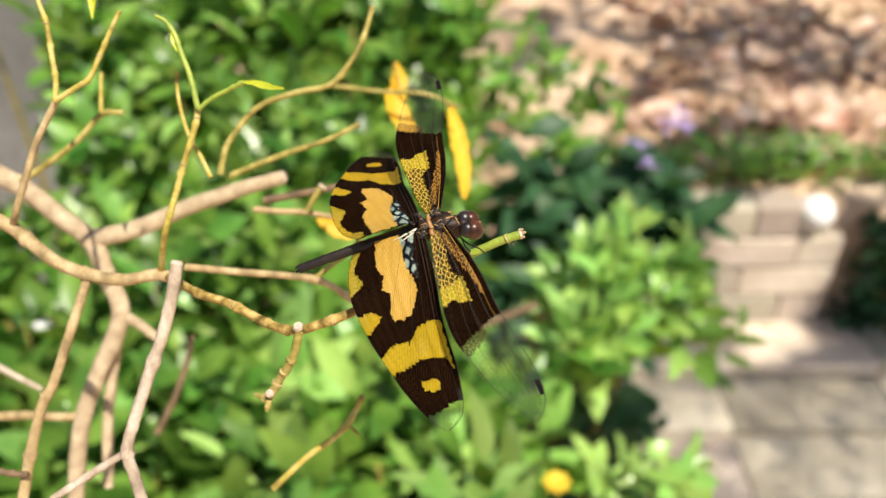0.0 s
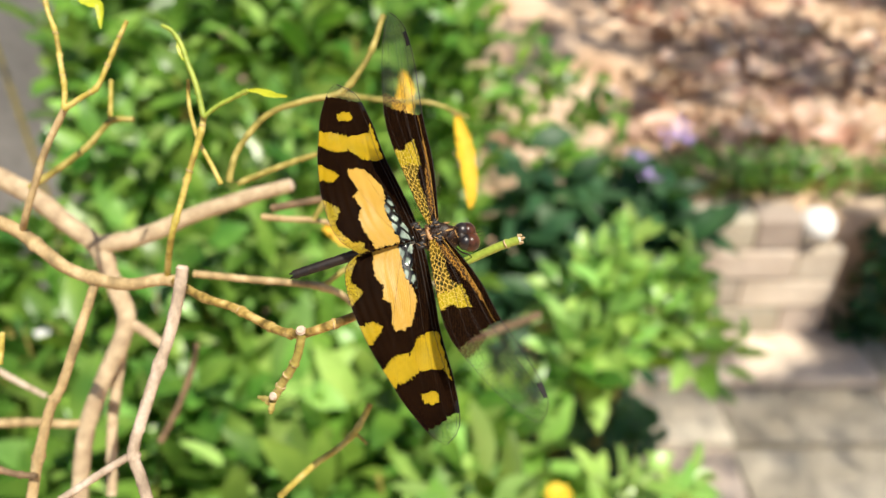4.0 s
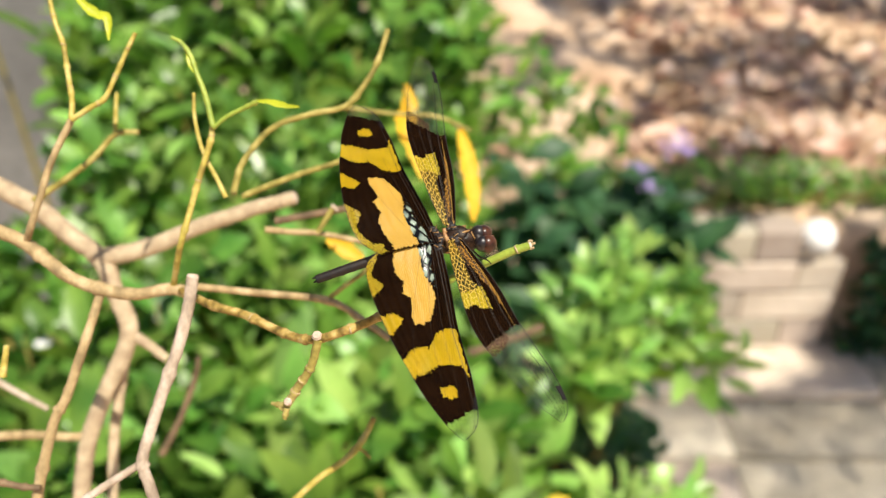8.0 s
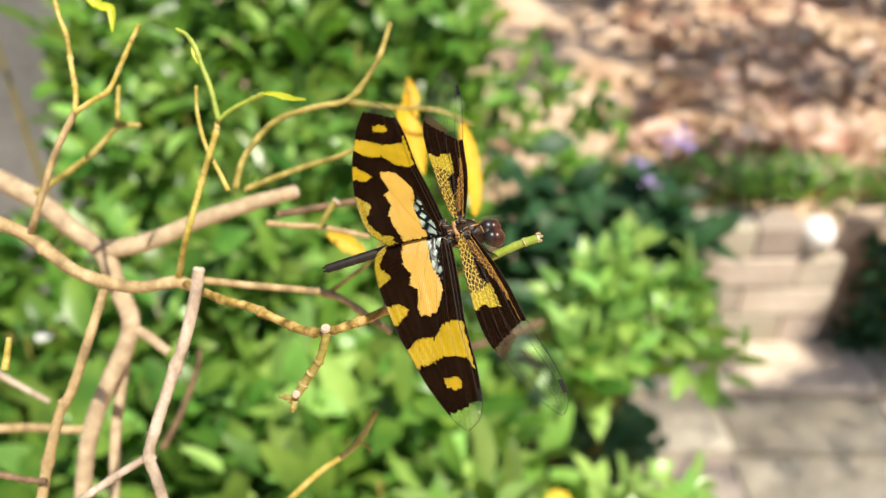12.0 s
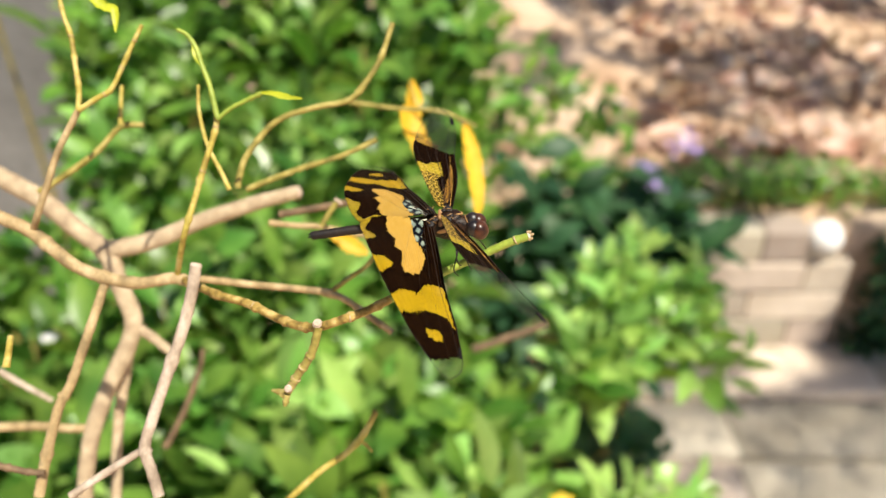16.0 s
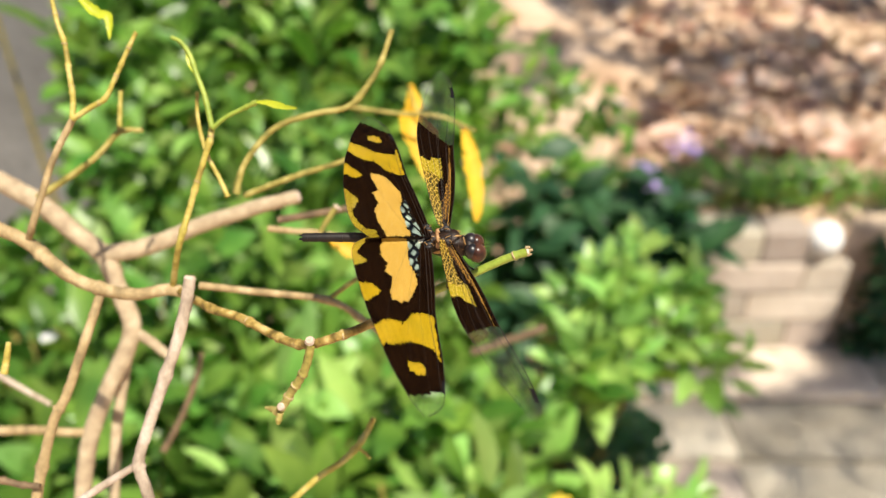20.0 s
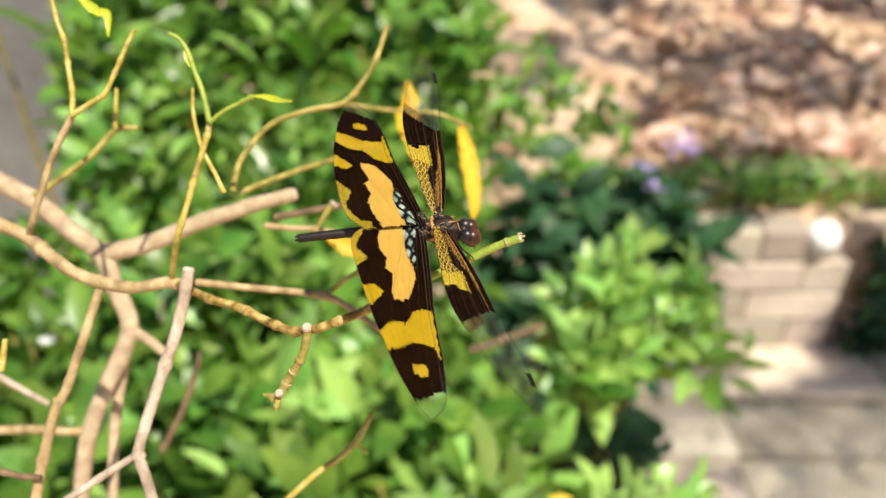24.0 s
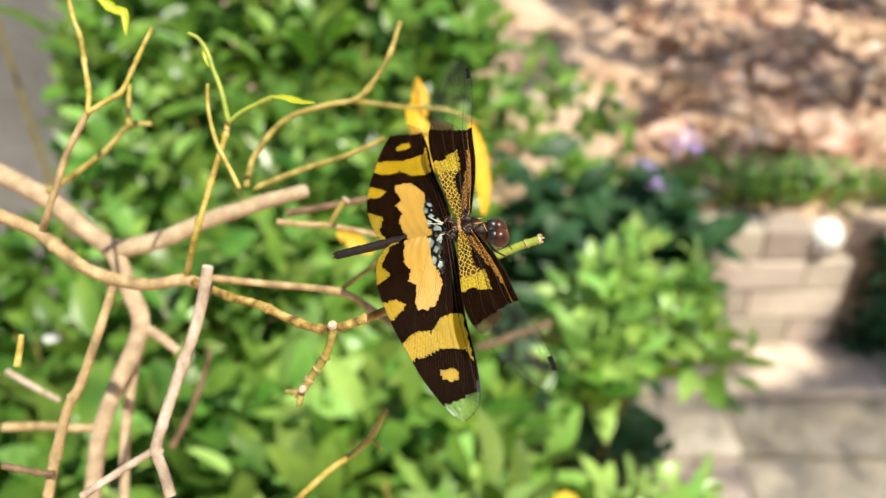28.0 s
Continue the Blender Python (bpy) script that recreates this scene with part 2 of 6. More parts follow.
M_W_AMBER = wing_material("wing_amber_bars", [(0.03, 0.012, 0.003), (0.14, 0.06, 0.010)], (0.50, 0.25, 0.035), 0.0, 1.5, 0.06, 0.35, 0.4, 0.2, 1.0, 0.0)
M_W_CLEAR = wing_material("wing_clear", [(0.62, 0.68, 0.56), (0.8, 0.84, 0.74)], (0.014, 0.012, 0.006), 0.975, 1.35, 0.012, 0.5, 0.10, 0.5, 1.0, 0.10)
M_W_SMOKE = wing_material("wing_smoky", [(0.10, 0.05, 0.025), (0.22, 0.12, 0.07)], (0.03, 0.011, 0.006), 0.55, 1.7, 0.06, 0.4, 0.3, 0.2, 1.0, 0.0)
M_W_BARE = wing_material("wing_milky", [(0.02, 0.045, 0.05), (0.50, 0.60, 0.48)], (0.004, 0.004, 0.004), 0.0, 0.5, 0.13, 0.3, 0.22, 0.5, 1.0, 0.0)
M_VEIN = material("vein_brown", [(0.006, 0.003, 0.002), (0.02, 0.009, 0.005)], 0.5, 900, 4000, 0.1, 0.4)
M_VEIN_AMBER = material("vein_amber", [(0.50, 0.24, 0.03), (0.65, 0.36, 0.06)], 0.4, 900, 4000, 0.1, 0.4)
M_CHITIN = material("chitin_black", [(0.006, 0.005, 0.005), (0.022, 0.014, 0.010)], 0.5, 700, 4000, 0.4, 0.3, bump_dist=0.0001)
M_CHITIN_BROWN = material("chitin_bronze", [(0.003, 0.0016, 0.001), (0.035, 0.015, 0.006)], 0.42, 900, 4000, 0.8, 0.2, bump_dist=0.0001)
M_AMBER = material("chitin_amber", [(0.22, 0.10, 0.025), (0.45, 0.25, 0.08)], 0.4, 900, 4000, 0.4, 0.4, bump_dist=0.0001)
M_SADDLE = material("chitin_orange", [(0.22, 0.095, 0.03), (0.42, 0.23, 0.09)], 0.45, 900, 4000, 0.4, 0.35, bump_dist=0.0001)
M_JOINT = material("joint_grey", [(0.05, 0.045, 0.045), (0.12, 0.11, 0.11)], 0.4, 900, 4000, 0.2, 0.4)
M_STIGMA = material("stigma_black", [(0.003, 0.002, 0.002), (0.008, 0.005, 0.004)], 0.5, 900, 4000, 0.1, 0.2)
M_CREAM = material("cream", [(0.55, 0.48, 0.34), (0.75, 0.70, 0.55)], 0.4, 900, 4000, 0.2, 0.4)
M_EYE = material("eye_red", [(0.018, 0.007, 0.004), (0.085, 0.027, 0.012)], 0.3, 500, 9000, 0.15, 0.35, bump_dist=0.00004)
M_EYE_LOW = material("eye_dark", [(0.006, 0.004, 0.004), (0.02, 0.012, 0.010)], 0.38, 500, 9000, 0.15, 0.6, bump_dist=0.00004)


# ---- builders ----
def part(name, bm, mat, parent=None, label="", smooth=True):
    """Links a bmesh as one mesh object under a thing or a part."""
    me = bpy.data.meshes.new(name)
    bm.to_mesh(me)
    bm.free()
    return part_mesh(name, me, mat, parent, label, smooth)


def part_mesh(name, me, mat, parent=None, label="", smooth=True):
    for m in (mat if isinstance(mat, (list, tuple)) else [mat]):
        if m and len(me.materials) < 8 and m.name not in me.materials:
            me.materials.append(m)
    if smooth:
        me.polygons.foreach_set("use_smooth", [True] * len(me.polygons))
    ob = new(name, me)
    if parent:
        ob.parent = parent
    if label:
        ob["label"] = label
    return ob


def sheet(name, verts, faces, mat, parent=None, label="", smooth=True):
    me = bpy.data.meshes.new(name)
    me.from_pydata([tuple(v) for v in verts], [], [tuple(f) for f in faces])
    me.update()
    return part_mesh(name, me, mat, parent, label, smooth)


def thing(name, m=None, label="", category="", group="", kind=""):
    ob = new(name)
    ob.empty_display_size = 0.02
    if m is not None:
        ob.matrix_world = m
    return tagged(ob, label, category, group, kind)


def smooth_line(points, per=5):
    """A Catmull-Rom line through the points."""
    p = [Vector(q) for q in points]
    p = [2 * p[0] - p[1]] + p + [2 * p[-1] - p[-2]]
    out = []
    for i in range(1, len(p) - 2):
        a, b, c, d = p[i - 1:i + 3]
        for k in range(per):
            t = k / per
            out.append(0.5 * (2 * b + (c - a) * t + (2 * a - 5 * b + 4 * c - d) * t * t + (3 * b - a - 3 * c + d) * t ** 3))
    out.append(p[-2])
    return out


def tube(bm, points, r0, r1, per=5, seg=9, rough=0.08, nodes=(), swell=0.35, seed=0):
    """A limb along the points; nodes: shares of its length at which it swells like a joint."""
    line = smooth_line(points, per)
    total = len(line) - 1
    rings = []
    side = None
    for i, c in enumerate(line):
        way = (line[min(i + 1, total)] - line[max(i - 1, 0)]).normalized()
        if side is None:
            side = way.orthogonal().normalized()
        side = (side - way * side.dot(way)).normalized()
        up = way.cross(side)
        s = i / total
        r = r0 + (r1 - r0) * s
        for k in nodes:
            r *= 1 + swell * math.exp(-((s - k) * total / 0.7) ** 2)
        ring = []
        for j in range(seg):
            a = 2 * math.pi * j / seg
            o = side * math.cos(a) + up * math.sin(a)
            w = 1 + rough * noise.noise(Vector((i * 0.7 + seed, j * 1.3, seed * 3.1)))
            ring.append(bm.verts.new(c + o * r * w))
        rings.append(ring)
    for a, b in zip(rings, rings[1:]):
        for j in range(seg):
            bm.faces.new((a[j], a[(j + 1) % seg], b[(j + 1) % seg], b[j]))
    for ring, flip in ((rings[0], True), (rings[-1], False)):
        cap = [bm.verts.new(v.co) for v in ring]
        bm.faces.new(cap[::-1] if flip else cap)
    return bm


def limb(name, points, r0, r1, mat, parent, label="", **more):
    bm = bmesh.new()
    tube(bm, points, r0, r1, **more)
    return part(name, bm, mat, parent, label)


def ball(bm, centre, radii, u=12, v=8, turn=None):
    m = Matrix.Translation(centre) @ (turn.to_4x4() if turn else Matrix()) @ Matrix.Diagonal((*radii, 1))
    bmesh.ops.create_uvsphere(bm, u_segments=u, v_segments=v, radius=1, matrix=m)


def leaf_shape(length, width, fold=0.25, droop=0.25, pointed=0.55, rows=6):
    """Vertices and faces of one leaf that lies along +x, its face up: a folded, drooping blade with a short stalk."""
    v, f = [], []
    for i in range(rows + 1):
        s = i / rows
        w = width * 0.5 * (math.sin(math.pi * s ** pointed) ** 0.9 if 0 < s < 1 else 0.03)
        x = length * (0.08 + 0.92 * s)
        z = -droop * length * s * s
        ripple = 0.05 * width * math.sin(9 * s)
        v += [(x, -w, z + fold * w + ripple), (x, 0, z), (x, w, z + fold * w - ripple)]
    for i in range(rows):
        a = 3 * i
        f += [(a, a + 3, a + 4, a + 1), (a + 1, a + 4, a + 5, a + 2)]
    return np.array(v), f


def frame_of(way, up_hint=Vector((0, 0, 1)), roll=0.0):
    """A turn whose x runs along way, its z as near up_hint as can be."""
    x = Vector(way).normalized()
    y = up_hint.cross(x)
    y = y.normalized() if y.length > 1e-4 else x.orthogonal().normalized()
    m = Matrix((x, y, x.cross(y))).transposed()
    return m @ Matrix.Rotation(roll, 3, "X")


class Foliage:
    """Gathers many leaves into one mesh."""

    def __init__(self):
        self.verts, self.faces, self.count = [], [], 0

    def add(self, shape, turn, place, size=1.0):
        v, f = shape
        self.verts.append((v * size) @ np.array(turn.transposed()) + np.array(place))
        self.faces += [tuple(i + self.count for i in q) for q in f]
        self.count += len(v)

    def build(self, name, mat, parent=None, label=""):
        return sheet(name, np.concatenate(self.verts), self.faces, mat, parent, label)


def block(bm, lo, hi, bevel=0.008, wobble=0.0):
    """A box with softened, slightly uneven edges."""
    c = [(a + b) / 2 for a, b in zip(lo, hi)]
    s = [b - a for a, b in zip(lo, hi)]
    r = bmesh.ops.create_cube(bm, size=1, matrix=Matrix.Translation(c) @ Matrix.Diagonal((*s, 1)))
    for v in r["verts"]:
        v.co += Vector([random.uniform(-wobble, wobble) for _ in range(3)])
    edges = list({e for v in r["verts"] for e in v.link_edges})
    bmesh.ops.bevel(bm, geom=edges, offset=bevel, segments=2, affect="EDGES", profile=0.5)


# ---- large structure ----
def build_ground():
    """One sheet: the low ground by the steps, the bed behind the kerb, and on to the horizon."""
    xs = [-400, -60, -12, -5, -3, -2] + [-1.5 + 0.15 * i for i in range(34)] + [4, 6, 12, 60, 400]
    ys = [-400, -60, -8, -3, -1, 0, 0.6, 1.2, 1.7, 2.07, 2.075] + [2.15 + 0.16 * i for i in range(26)] + [7, 9, 14, 30, 80, 400]
    v, f = [], []
    for y in ys:
        for x in xs:
            z = -0.36
            if y > 2.072:
                z = 0.215 + 0.035 * noise.noise(Vector((x * 1.7, y * 1.7, 0))) + 0.02 * max(0, min(y, 12) - 2.4)
            v.append((x, y, z))
    w = len(xs)
    for j in range(len(ys) - 1):
        for i in range(w - 1):
            f.append((j * w + i, j * w + i + 1, (j + 1) * w + i + 1, (j + 1) * w + i))
    g = sheet("ground", v, f, M_SOIL)
    return tagged(g, "bare pinkish brown garden soil, dry and uneven", "ground", kind="structure")


ground = build_ground()
# the grey wall behind the hedge
bm = bmesh.new()
block(bm, (-3.2, 1.62, -0.34), (-0.70, 1.80, 2.3), 0.01)
wall = tagged(part("wall_grey", bm, M_PLASTER, smooth=False), "plain grey plastered garden wall, weathered", "wall", kind="structure")


# ---- the pruned shrub ----
SHRUB_AT = pose(0, 0, 1.58, 55, 0, 0) @ Matrix.Translation((-0.10, -0.08, -0.20))
shrub = thing("shrub", SHRUB_AT, "pruned leafless shrub with tan limbs and young yellow-green shoots", "shrub")


def cut_face(points, r, parent, name="cut_end"):
    """The pale sawn end of a limb."""
    a, b = Vector(points[-2]), Vector(points[-1])
    way = (b - a).normalized()
    bm = bmesh.new()
    bmesh.ops.create_cone(bm, cap_ends=True, segments=14, radius1=r * 0.95, radius2=r * 0.72, depth=r * 0.5,
                          matrix=Matrix.Translation(b + way * r * 0.12) @ way.to_track_quat("Z", "Y").to_matrix().to_4x4())
    return part(name, bm, M_CUT, parent, "pale sawn end", smooth=False)


def scar_ring(points, s, r, parent):
    """A pale leaf scar, a collar round the twig at the share s of its length."""
    line = smooth_line(points, 12)
    i = min(int(s * (len(line) - 1)), len(line) - 2)
    way = (line[i + 1] - line[i]).normalized()
    bm = bmesh.new()
    n, m = 12, 5
    turn = way.to_track_quat("Z", "Y").to_matrix()
    ring = []
    for k in range(n):
        a = 2 * math.pi * k / n
        row = []
        for q in range(m):
            b = 2 * math.pi * q / m
            rr = r * (1.10 + 0.16 * math.cos(b) + 0.12 * math.sin(2 * a + s * 20))
            row.append(bm.verts.new(line[i] + turn @ Vector((rr * math.cos(a), rr * math.sin(a), r * (0.22 * math.sin(b) + 0.18 * math.cos(a + s * 40))))))
        ring.append(row)
    for k in range(n):
        for q in range(m):
            bm.faces.new((ring[k][q], ring[(k + 1) % n][q], ring[(k + 1) % n][(q + 1) % m], ring[k][(q + 1) % m]))
    return part("leaf_scar", bm, M_SCAR, parent)


# still limbs behind
limb("limb", [(-0.0409, 0.1013, -0.0350), (-0.0253, 0.0932, -0.0350), (-0.0132, 0.0836, -0.0350), (-0.0045, 0.0767, -0.0350), (-0.0002, 0.0663, -0.0350), (0.0038, 0.0568, -0.0350), (0.0027, 0.0490, -0.0350), (-0.0028, 0.0369, -0.0350), (-0.0080, 0.0231, -0.0350), (-0.0101, 0.0109, -0.0350), (-0.0111, -0.0046, -0.0350)], 0.0031, 0.0025, M_BARK_BEIGE, shrub, "thick beige forked limb", per=6, rough=0.14)
LOW = Vector([(-0.0111, -0.0038, -0.0350)][0])
limb("trunk", [LOW, LOW + Vector((-0.004, -0.164, -0.115)), LOW + Vector((0.0, -0.80, -0.56)), LOW + Vector((0.0, -1.44, -1.01))], 0.0025, 0.012, M_BARK_BEIGE, shrub, per=6, rough=0.14)
limb("limb", [(-0.0054, 0.0771, -0.0350), (0.0093, 0.0802, -0.0350), (0.0249, 0.0867, -0.0350), (0.0422, 0.0923, -0.0350), (0.0545, 0.0957, -0.0350)], 0.0030, 0.0021, M_BARK_BEIGE, shrub, "thick tan sawn limb", per=6, rough=0.12)
cut_face([(0.0422, 0.0923, -0.0350), (0.0545, 0.0957, -0.0350)], 0.0020, shrub)
limb("limb", [(0.0017, 0.0545, -0.0400), (-0.0007, 0.0378, -0.0400), (-0.0029, 0.0201, -0.0400), (-0.0032, -0.0011, -0.0400)], 0.0018, 0.0016, M_BARK_BEIGE, shrub, rough=0.15)
limb("limb", [(0.0033, 0.0546, -0.0350), (0.0097, 0.0508, -0.0350), (0.0155, 0.0463, -0.0350)], 0.0017, 0.0014, M_BARK_BEIGE, shrub, rough=0.15)
limb("limb", [(-0.0383, 0.0227, -0.0350), (-0.0253, 0.0231, -0.0350), (-0.0128, 0.0225, -0.0350), (-0.0071, 0.0239, -0.0350)], 0.0014, 0.0013, M_BARK_TAN, shrub)
limb("twig", [(-0.0462, 0.0375, -0.0500), (-0.0370, 0.0323, -0.0500), (-0.0287, 0.0279, -0.0500)], 0.0011, 0.0008, M_BARK, shrub)
limb("twig", [(0.0409, 0.0709, 0.0150), (0.0545, 0.0695, 0.0150), (0.0722, 0.0676, 0.0150), (0.0804, 0.0630, 0.0150), (0.0872, 0.0583, 0.0150)], 0.0009, 0.0008, M_BARK_TAN, shrub, nodes=(0.5, 0.72))
limb("twig", [(0.0719, 0.0677, 0.0150), (0.0766, 0.0713, 0.0150), (0.0811, 0.0747, 0.0150), (0.0847, 0.0801, 0.0150)], 0.00066, 0.00049, M_BARK_OLIVE, shrub)
limb("twig", [(0.0481, 0.0934, 0.0100), (0.0488, 0.0969, 0.0100), (0.0507, 0.1018, 0.0100), (0.0575, 0.1098, 0.0100), (0.0673, 0.1134, 0.0100), (0.0759, 0.1154, 0.0100), (0.0813, 0.1218, 0.0100), (0.0840, 0.1270, 0.0100), (0.0863, 0.1344, 0.0100)], 0.00082, 0.00066, M_BARK_OLIVE, shrub, nodes=(0.68, 0.86))
limb("twig", [(0.0476, 0.0937, 0.0000), (0.0611, 0.0990, 0.0000), (0.0729, 0.1028, 0.0000), (0.0817, 0.1070, 0.0000)], 0.00082, 0.00066, M_BARK_OLIVE, shrub)
limb("twig", [(0.0664, 0.1271, -0.0550), (0.0842, 0.1249, -0.0550), (0.0977, 0.1241, -0.0550), (0.1096, 0.1192, -0.0550)], 0.00074, 0.00057, M_BARK_OLIVE, shrub)
limb("twig", [(0.0542, 0.0876, -0.0100), (0.0715, 0.0907, -0.0100), (0.0855, 0.0931, -0.0100)], 0.0011, 0.0009, M_BARK_RED, shrub)
limb("twig", [(0.0514, 0.0853, -0.0100), (0.0592, 0.0846, -0.0100), (0.0661, 0.0843, -0.0100), (0.0793, 0.0817, -0.0100)], 0.0009, 0.0007, M_BARK_TAN, shrub)
limb("twig", [(0.0665, 0.0844, -0.0050), (0.0689, 0.0883, -0.0050), (0.0710, 0.0913, -0.0050)], 0.00074, 0.00082, M_BARK_OLIVE, shrub)
cut_face([(0.0689, 0.0883, -0.0050), (0.0710, 0.0910, -0.0050)], 0.0014, shrub)
limb("twig", [(0.0519, 0.0914, 0.0300), (0.0500, 0.0954, 0.0300), (0.0469, 0.1014, 0.0300), (0.0450, 0.1089, 0.0300), (0.0448, 0.1146, 0.0300)], 0.00056, 0.00040, M_BARK_GOLD, shrub)
limb("twig", [(-0.0066, 0.0927, 0.0000), (0.0015, 0.0981, 0.0000), (0.0088, 0.1037, 0.0000), (0.0146, 0.1099, 0.0000), (0.0206, 0.1105, 0.0000)], 0.00090, 0.00066, M_BARK_OLIVE, shrub, nodes=(0.8,))
limb("twig", [(0.0146, 0.1096, 0.0000), (0.0147, 0.1148, 0.0000), (0.0149, 0.1207, 0.0000)], 0.00064, 0.00048, M_BARK_GOLD, shrub)
limb("twig", [(0.0010, 0.0076, -0.0700), (0.0077, 0.0205, -0.0700), (0.0127, 0.0345, -0.0700), (0.0141, 0.0424, -0.0700)], 0.0013, 0.0010, M_BARK_RED, shrub)
limb("twig", [(0.0624, 0.0185, 0.0200), (0.0703, 0.0258, 0.0200), (0.0763, 0.0300, 0.0200), (0.0799, 0.0335, 0.0200), (0.0820, 0.0367, 0.0200), (0.0838, 0.0404, 0.0200)], 0.00080, 0.00072, M_BARK_GOLD, shrub, nodes=(0.55, 0.7))
limb("twig", [(0.0799, 0.0335, 0.0200), (0.0816, 0.0324, 0.0200), (0.0830, 0.0308, 0.0200)], 0.00048, 0.00032, M_BARK_GOLD, shrub)
limb("twig", [(0.1122, 0.0312, -0.1600), (0.1255, 0.0357, -0.1600), (0.1387, 0.0405, -0.1600), (0.1467, 0.0437, -0.1600)], 0.0020, 0.0018, M_BARK_RED, shrub)
limb("shoot", [(0.0081, 0.0533, 0.0400), (0.0086, 0.0566, 0.0400), (0.0090, 0.0599, 0.0400)], 0.00080, 0.00056, M_BARK_GOLD, shrub)


def hanging_leaf(points, width, mat, parent, name="yellow_leaf", twist=0.5, facing=(0.1, 0.15, 1.0)):
    """A curled leaf blade along the points."""
    line = smooth_line(points, 6)
    total = len(line) - 1
    bm = bmesh.new()
    rows = []
    for i, c in enumerate(line):
        s = i / total
        way = (line[min(i + 1, total)] - line[max(i - 1, 0)]).normalized()
        n = Vector(facing) + Vector((math.sin(3 * s + twist), 0, 0)) * twist * 0.6
        side = way.cross(n).normalized()
        up = side.cross(way)
        w = width * (0.06 + math.sin(math.pi * min(1, s * 0.97 + 0.02)) ** 0.7)
        w *= 1 + 0.35 * noise.noise(Vector((i * 0.45, twist * 9, 0)))
        rows.append([bm.verts.new(c + side * w * k + up * width * 0.35 * (k * k) * (1 - 0.4 * s)) for k in (-1, -0.5, 0, 0.5, 1)])
    for a, b in zip(rows, rows[1:]):
        for k in range(4):
            bm.faces.new((a[k], a[k + 1], b[k + 1], b[k]))
    return part(name, bm, mat, parent, "withered golden yellow leaf" if mat is M_YELLOWLEAF else "")


hanging_leaf([(0.0867, 0.1368, -0.0650), (0.0879, 0.1300, -0.0650), (0.0867, 0.1227, -0.0650), (0.0904, 0.1149, -0.0650), (0.0930, 0.1040, -0.0650)], 0.0036, M_YELLOWLEAF, shrub, twist=0.9)
hanging_leaf([(0.1055, 0.1220, -0.0650), (0.1074, 0.1149, -0.0650), (0.1094, 0.1056, -0.0650), (0.1105, 0.0968, -0.0650), (0.1105, 0.0896, -0.0650)], 0.0028, M_YELLOWLEAF, shrub, twist=0.3)
hanging_leaf([(0.0598, 0.0833, -0.0650), (0.0641, 0.0810, -0.0650), (0.0688, 0.0784, -0.0650), (0.0727, 0.0767, -0.0650)], 0.0027, M_YELLOWLEAF, shrub, twist=0.2)
limb("leaf_stalk", [(0.0973, 0.1253, -0.0620), (0.1021, 0.1236, -0.0620), (0.1058, 0.1207, -0.0620)], 0.0005, 0.0004, M_BARK_RED, shrub)
limb("leaf_stalk", [(0.0919, 0.1255, -0.0620), (0.0892, 0.1284, -0.0620), (0.0869, 0.1358, -0.0620)], 0.0005, 0.0004, M_BARK_OLIVE, shrub)

# the bough that sways in the wind
BOUGH = [(-0.0059, 0.0856, 0.0233), (0.0032, 0.0817, 0.0233), (0.0090, 0.0773, 0.0233), (0.0143, 0.0734, 0.0233), (0.0215, 0.0707, 0.0233), (0.0292, 0.0696, 0.0233), (0.0371, 0.0708, 0.0233), (0.0420, 0.0697, 0.0233)]
bough = limb("bough", BOUGH, 0.0016, 0.0014, M_BARK_TAN, shrub, "tan bough that forks into thin twigs", per=8, rough=0.12, nodes=(0.24, 0.56))
STEM = [(0.0397, 0.0247, 0.0381), (0.0382, 0.0298, 0.0381), (0.0366, 0.0349, 0.0381), (0.0380, 0.0408, 0.0381), (0.0411, 0.0504, 0.0381), (0.0443, 0.0598, 0.0381), (0.0463, 0.0681, 0.0381), (0.0472, 0.0742, 0.0381)]
limb("twig", STEM, 0.00119, 0.00129, M_BARK, bough, "sawn twig with grey-pink bark", per=8, rough=0.14, nodes=(0.27, 0.62))
cut_face(STEM, 0.00139, bough)
limb("twig", [(0.0362, 0.0347, 0.0370), (0.0305, 0.0311, 0.0370), (0.0251, 0.0276, 0.0370), (0.0203, 0.0243, 0.0370)], 0.00082, 0.00092, M_BARK, bough, per=8, rough=0.2)
limb("twig", [(0.0211, 0.0704, 0.0227), (0.0194, 0.0597, 0.0267), (0.0151, 0.0469, 0.0267), (0.0124, 0.0416, 0.0267), (0.0096, 0.0304, 0.0267), (0.0079, 0.0208, 0.0267)], 0.00103, 0.00122, M_BARK_TAN, bough, per=8, rough=0.14, nodes=(0.52, 0.8))
limb("twig", [(0.0104, 0.0268, 0.0290), (0.0063, 0.0270, 0.0290), (0.0025, 0.0278, 0.0290), (-0.0012, 0.0285, 0.0290)], 0.00068, 0.00080, M_BARK_RED, bough, per=8, nodes=(0.3, 0.7))
TL = [(0.0033, 0.0809, 0.0222), (0.0069, 0.0850, 0.0267), (0.0091, 0.0922, 0.0267), (0.0116, 0.1000, 0.0267), (0.0162, 0.1095, 0.0267)]
limb("twig", TL, 0.00084, 0.00075, M_BARK_TAN, bough, per=8, rough=0.12)
TL2 = [(0.0172, 0.1088, 0.0290), (0.0173, 0.1135, 0.0290), (0.0164, 0.1192, 0.0290), (0.0154, 0.1255, 0.0290), (0.0136, 0.1305, 0.0290), (0.0119, 0.1375, 0.0290)]
limb("shoot", TL2, 0.00064, 0.00046, M_BARK_GOLD, bough, per=8, nodes=(0.25, 0.45, 0.65, 0.85), rough=0.15)
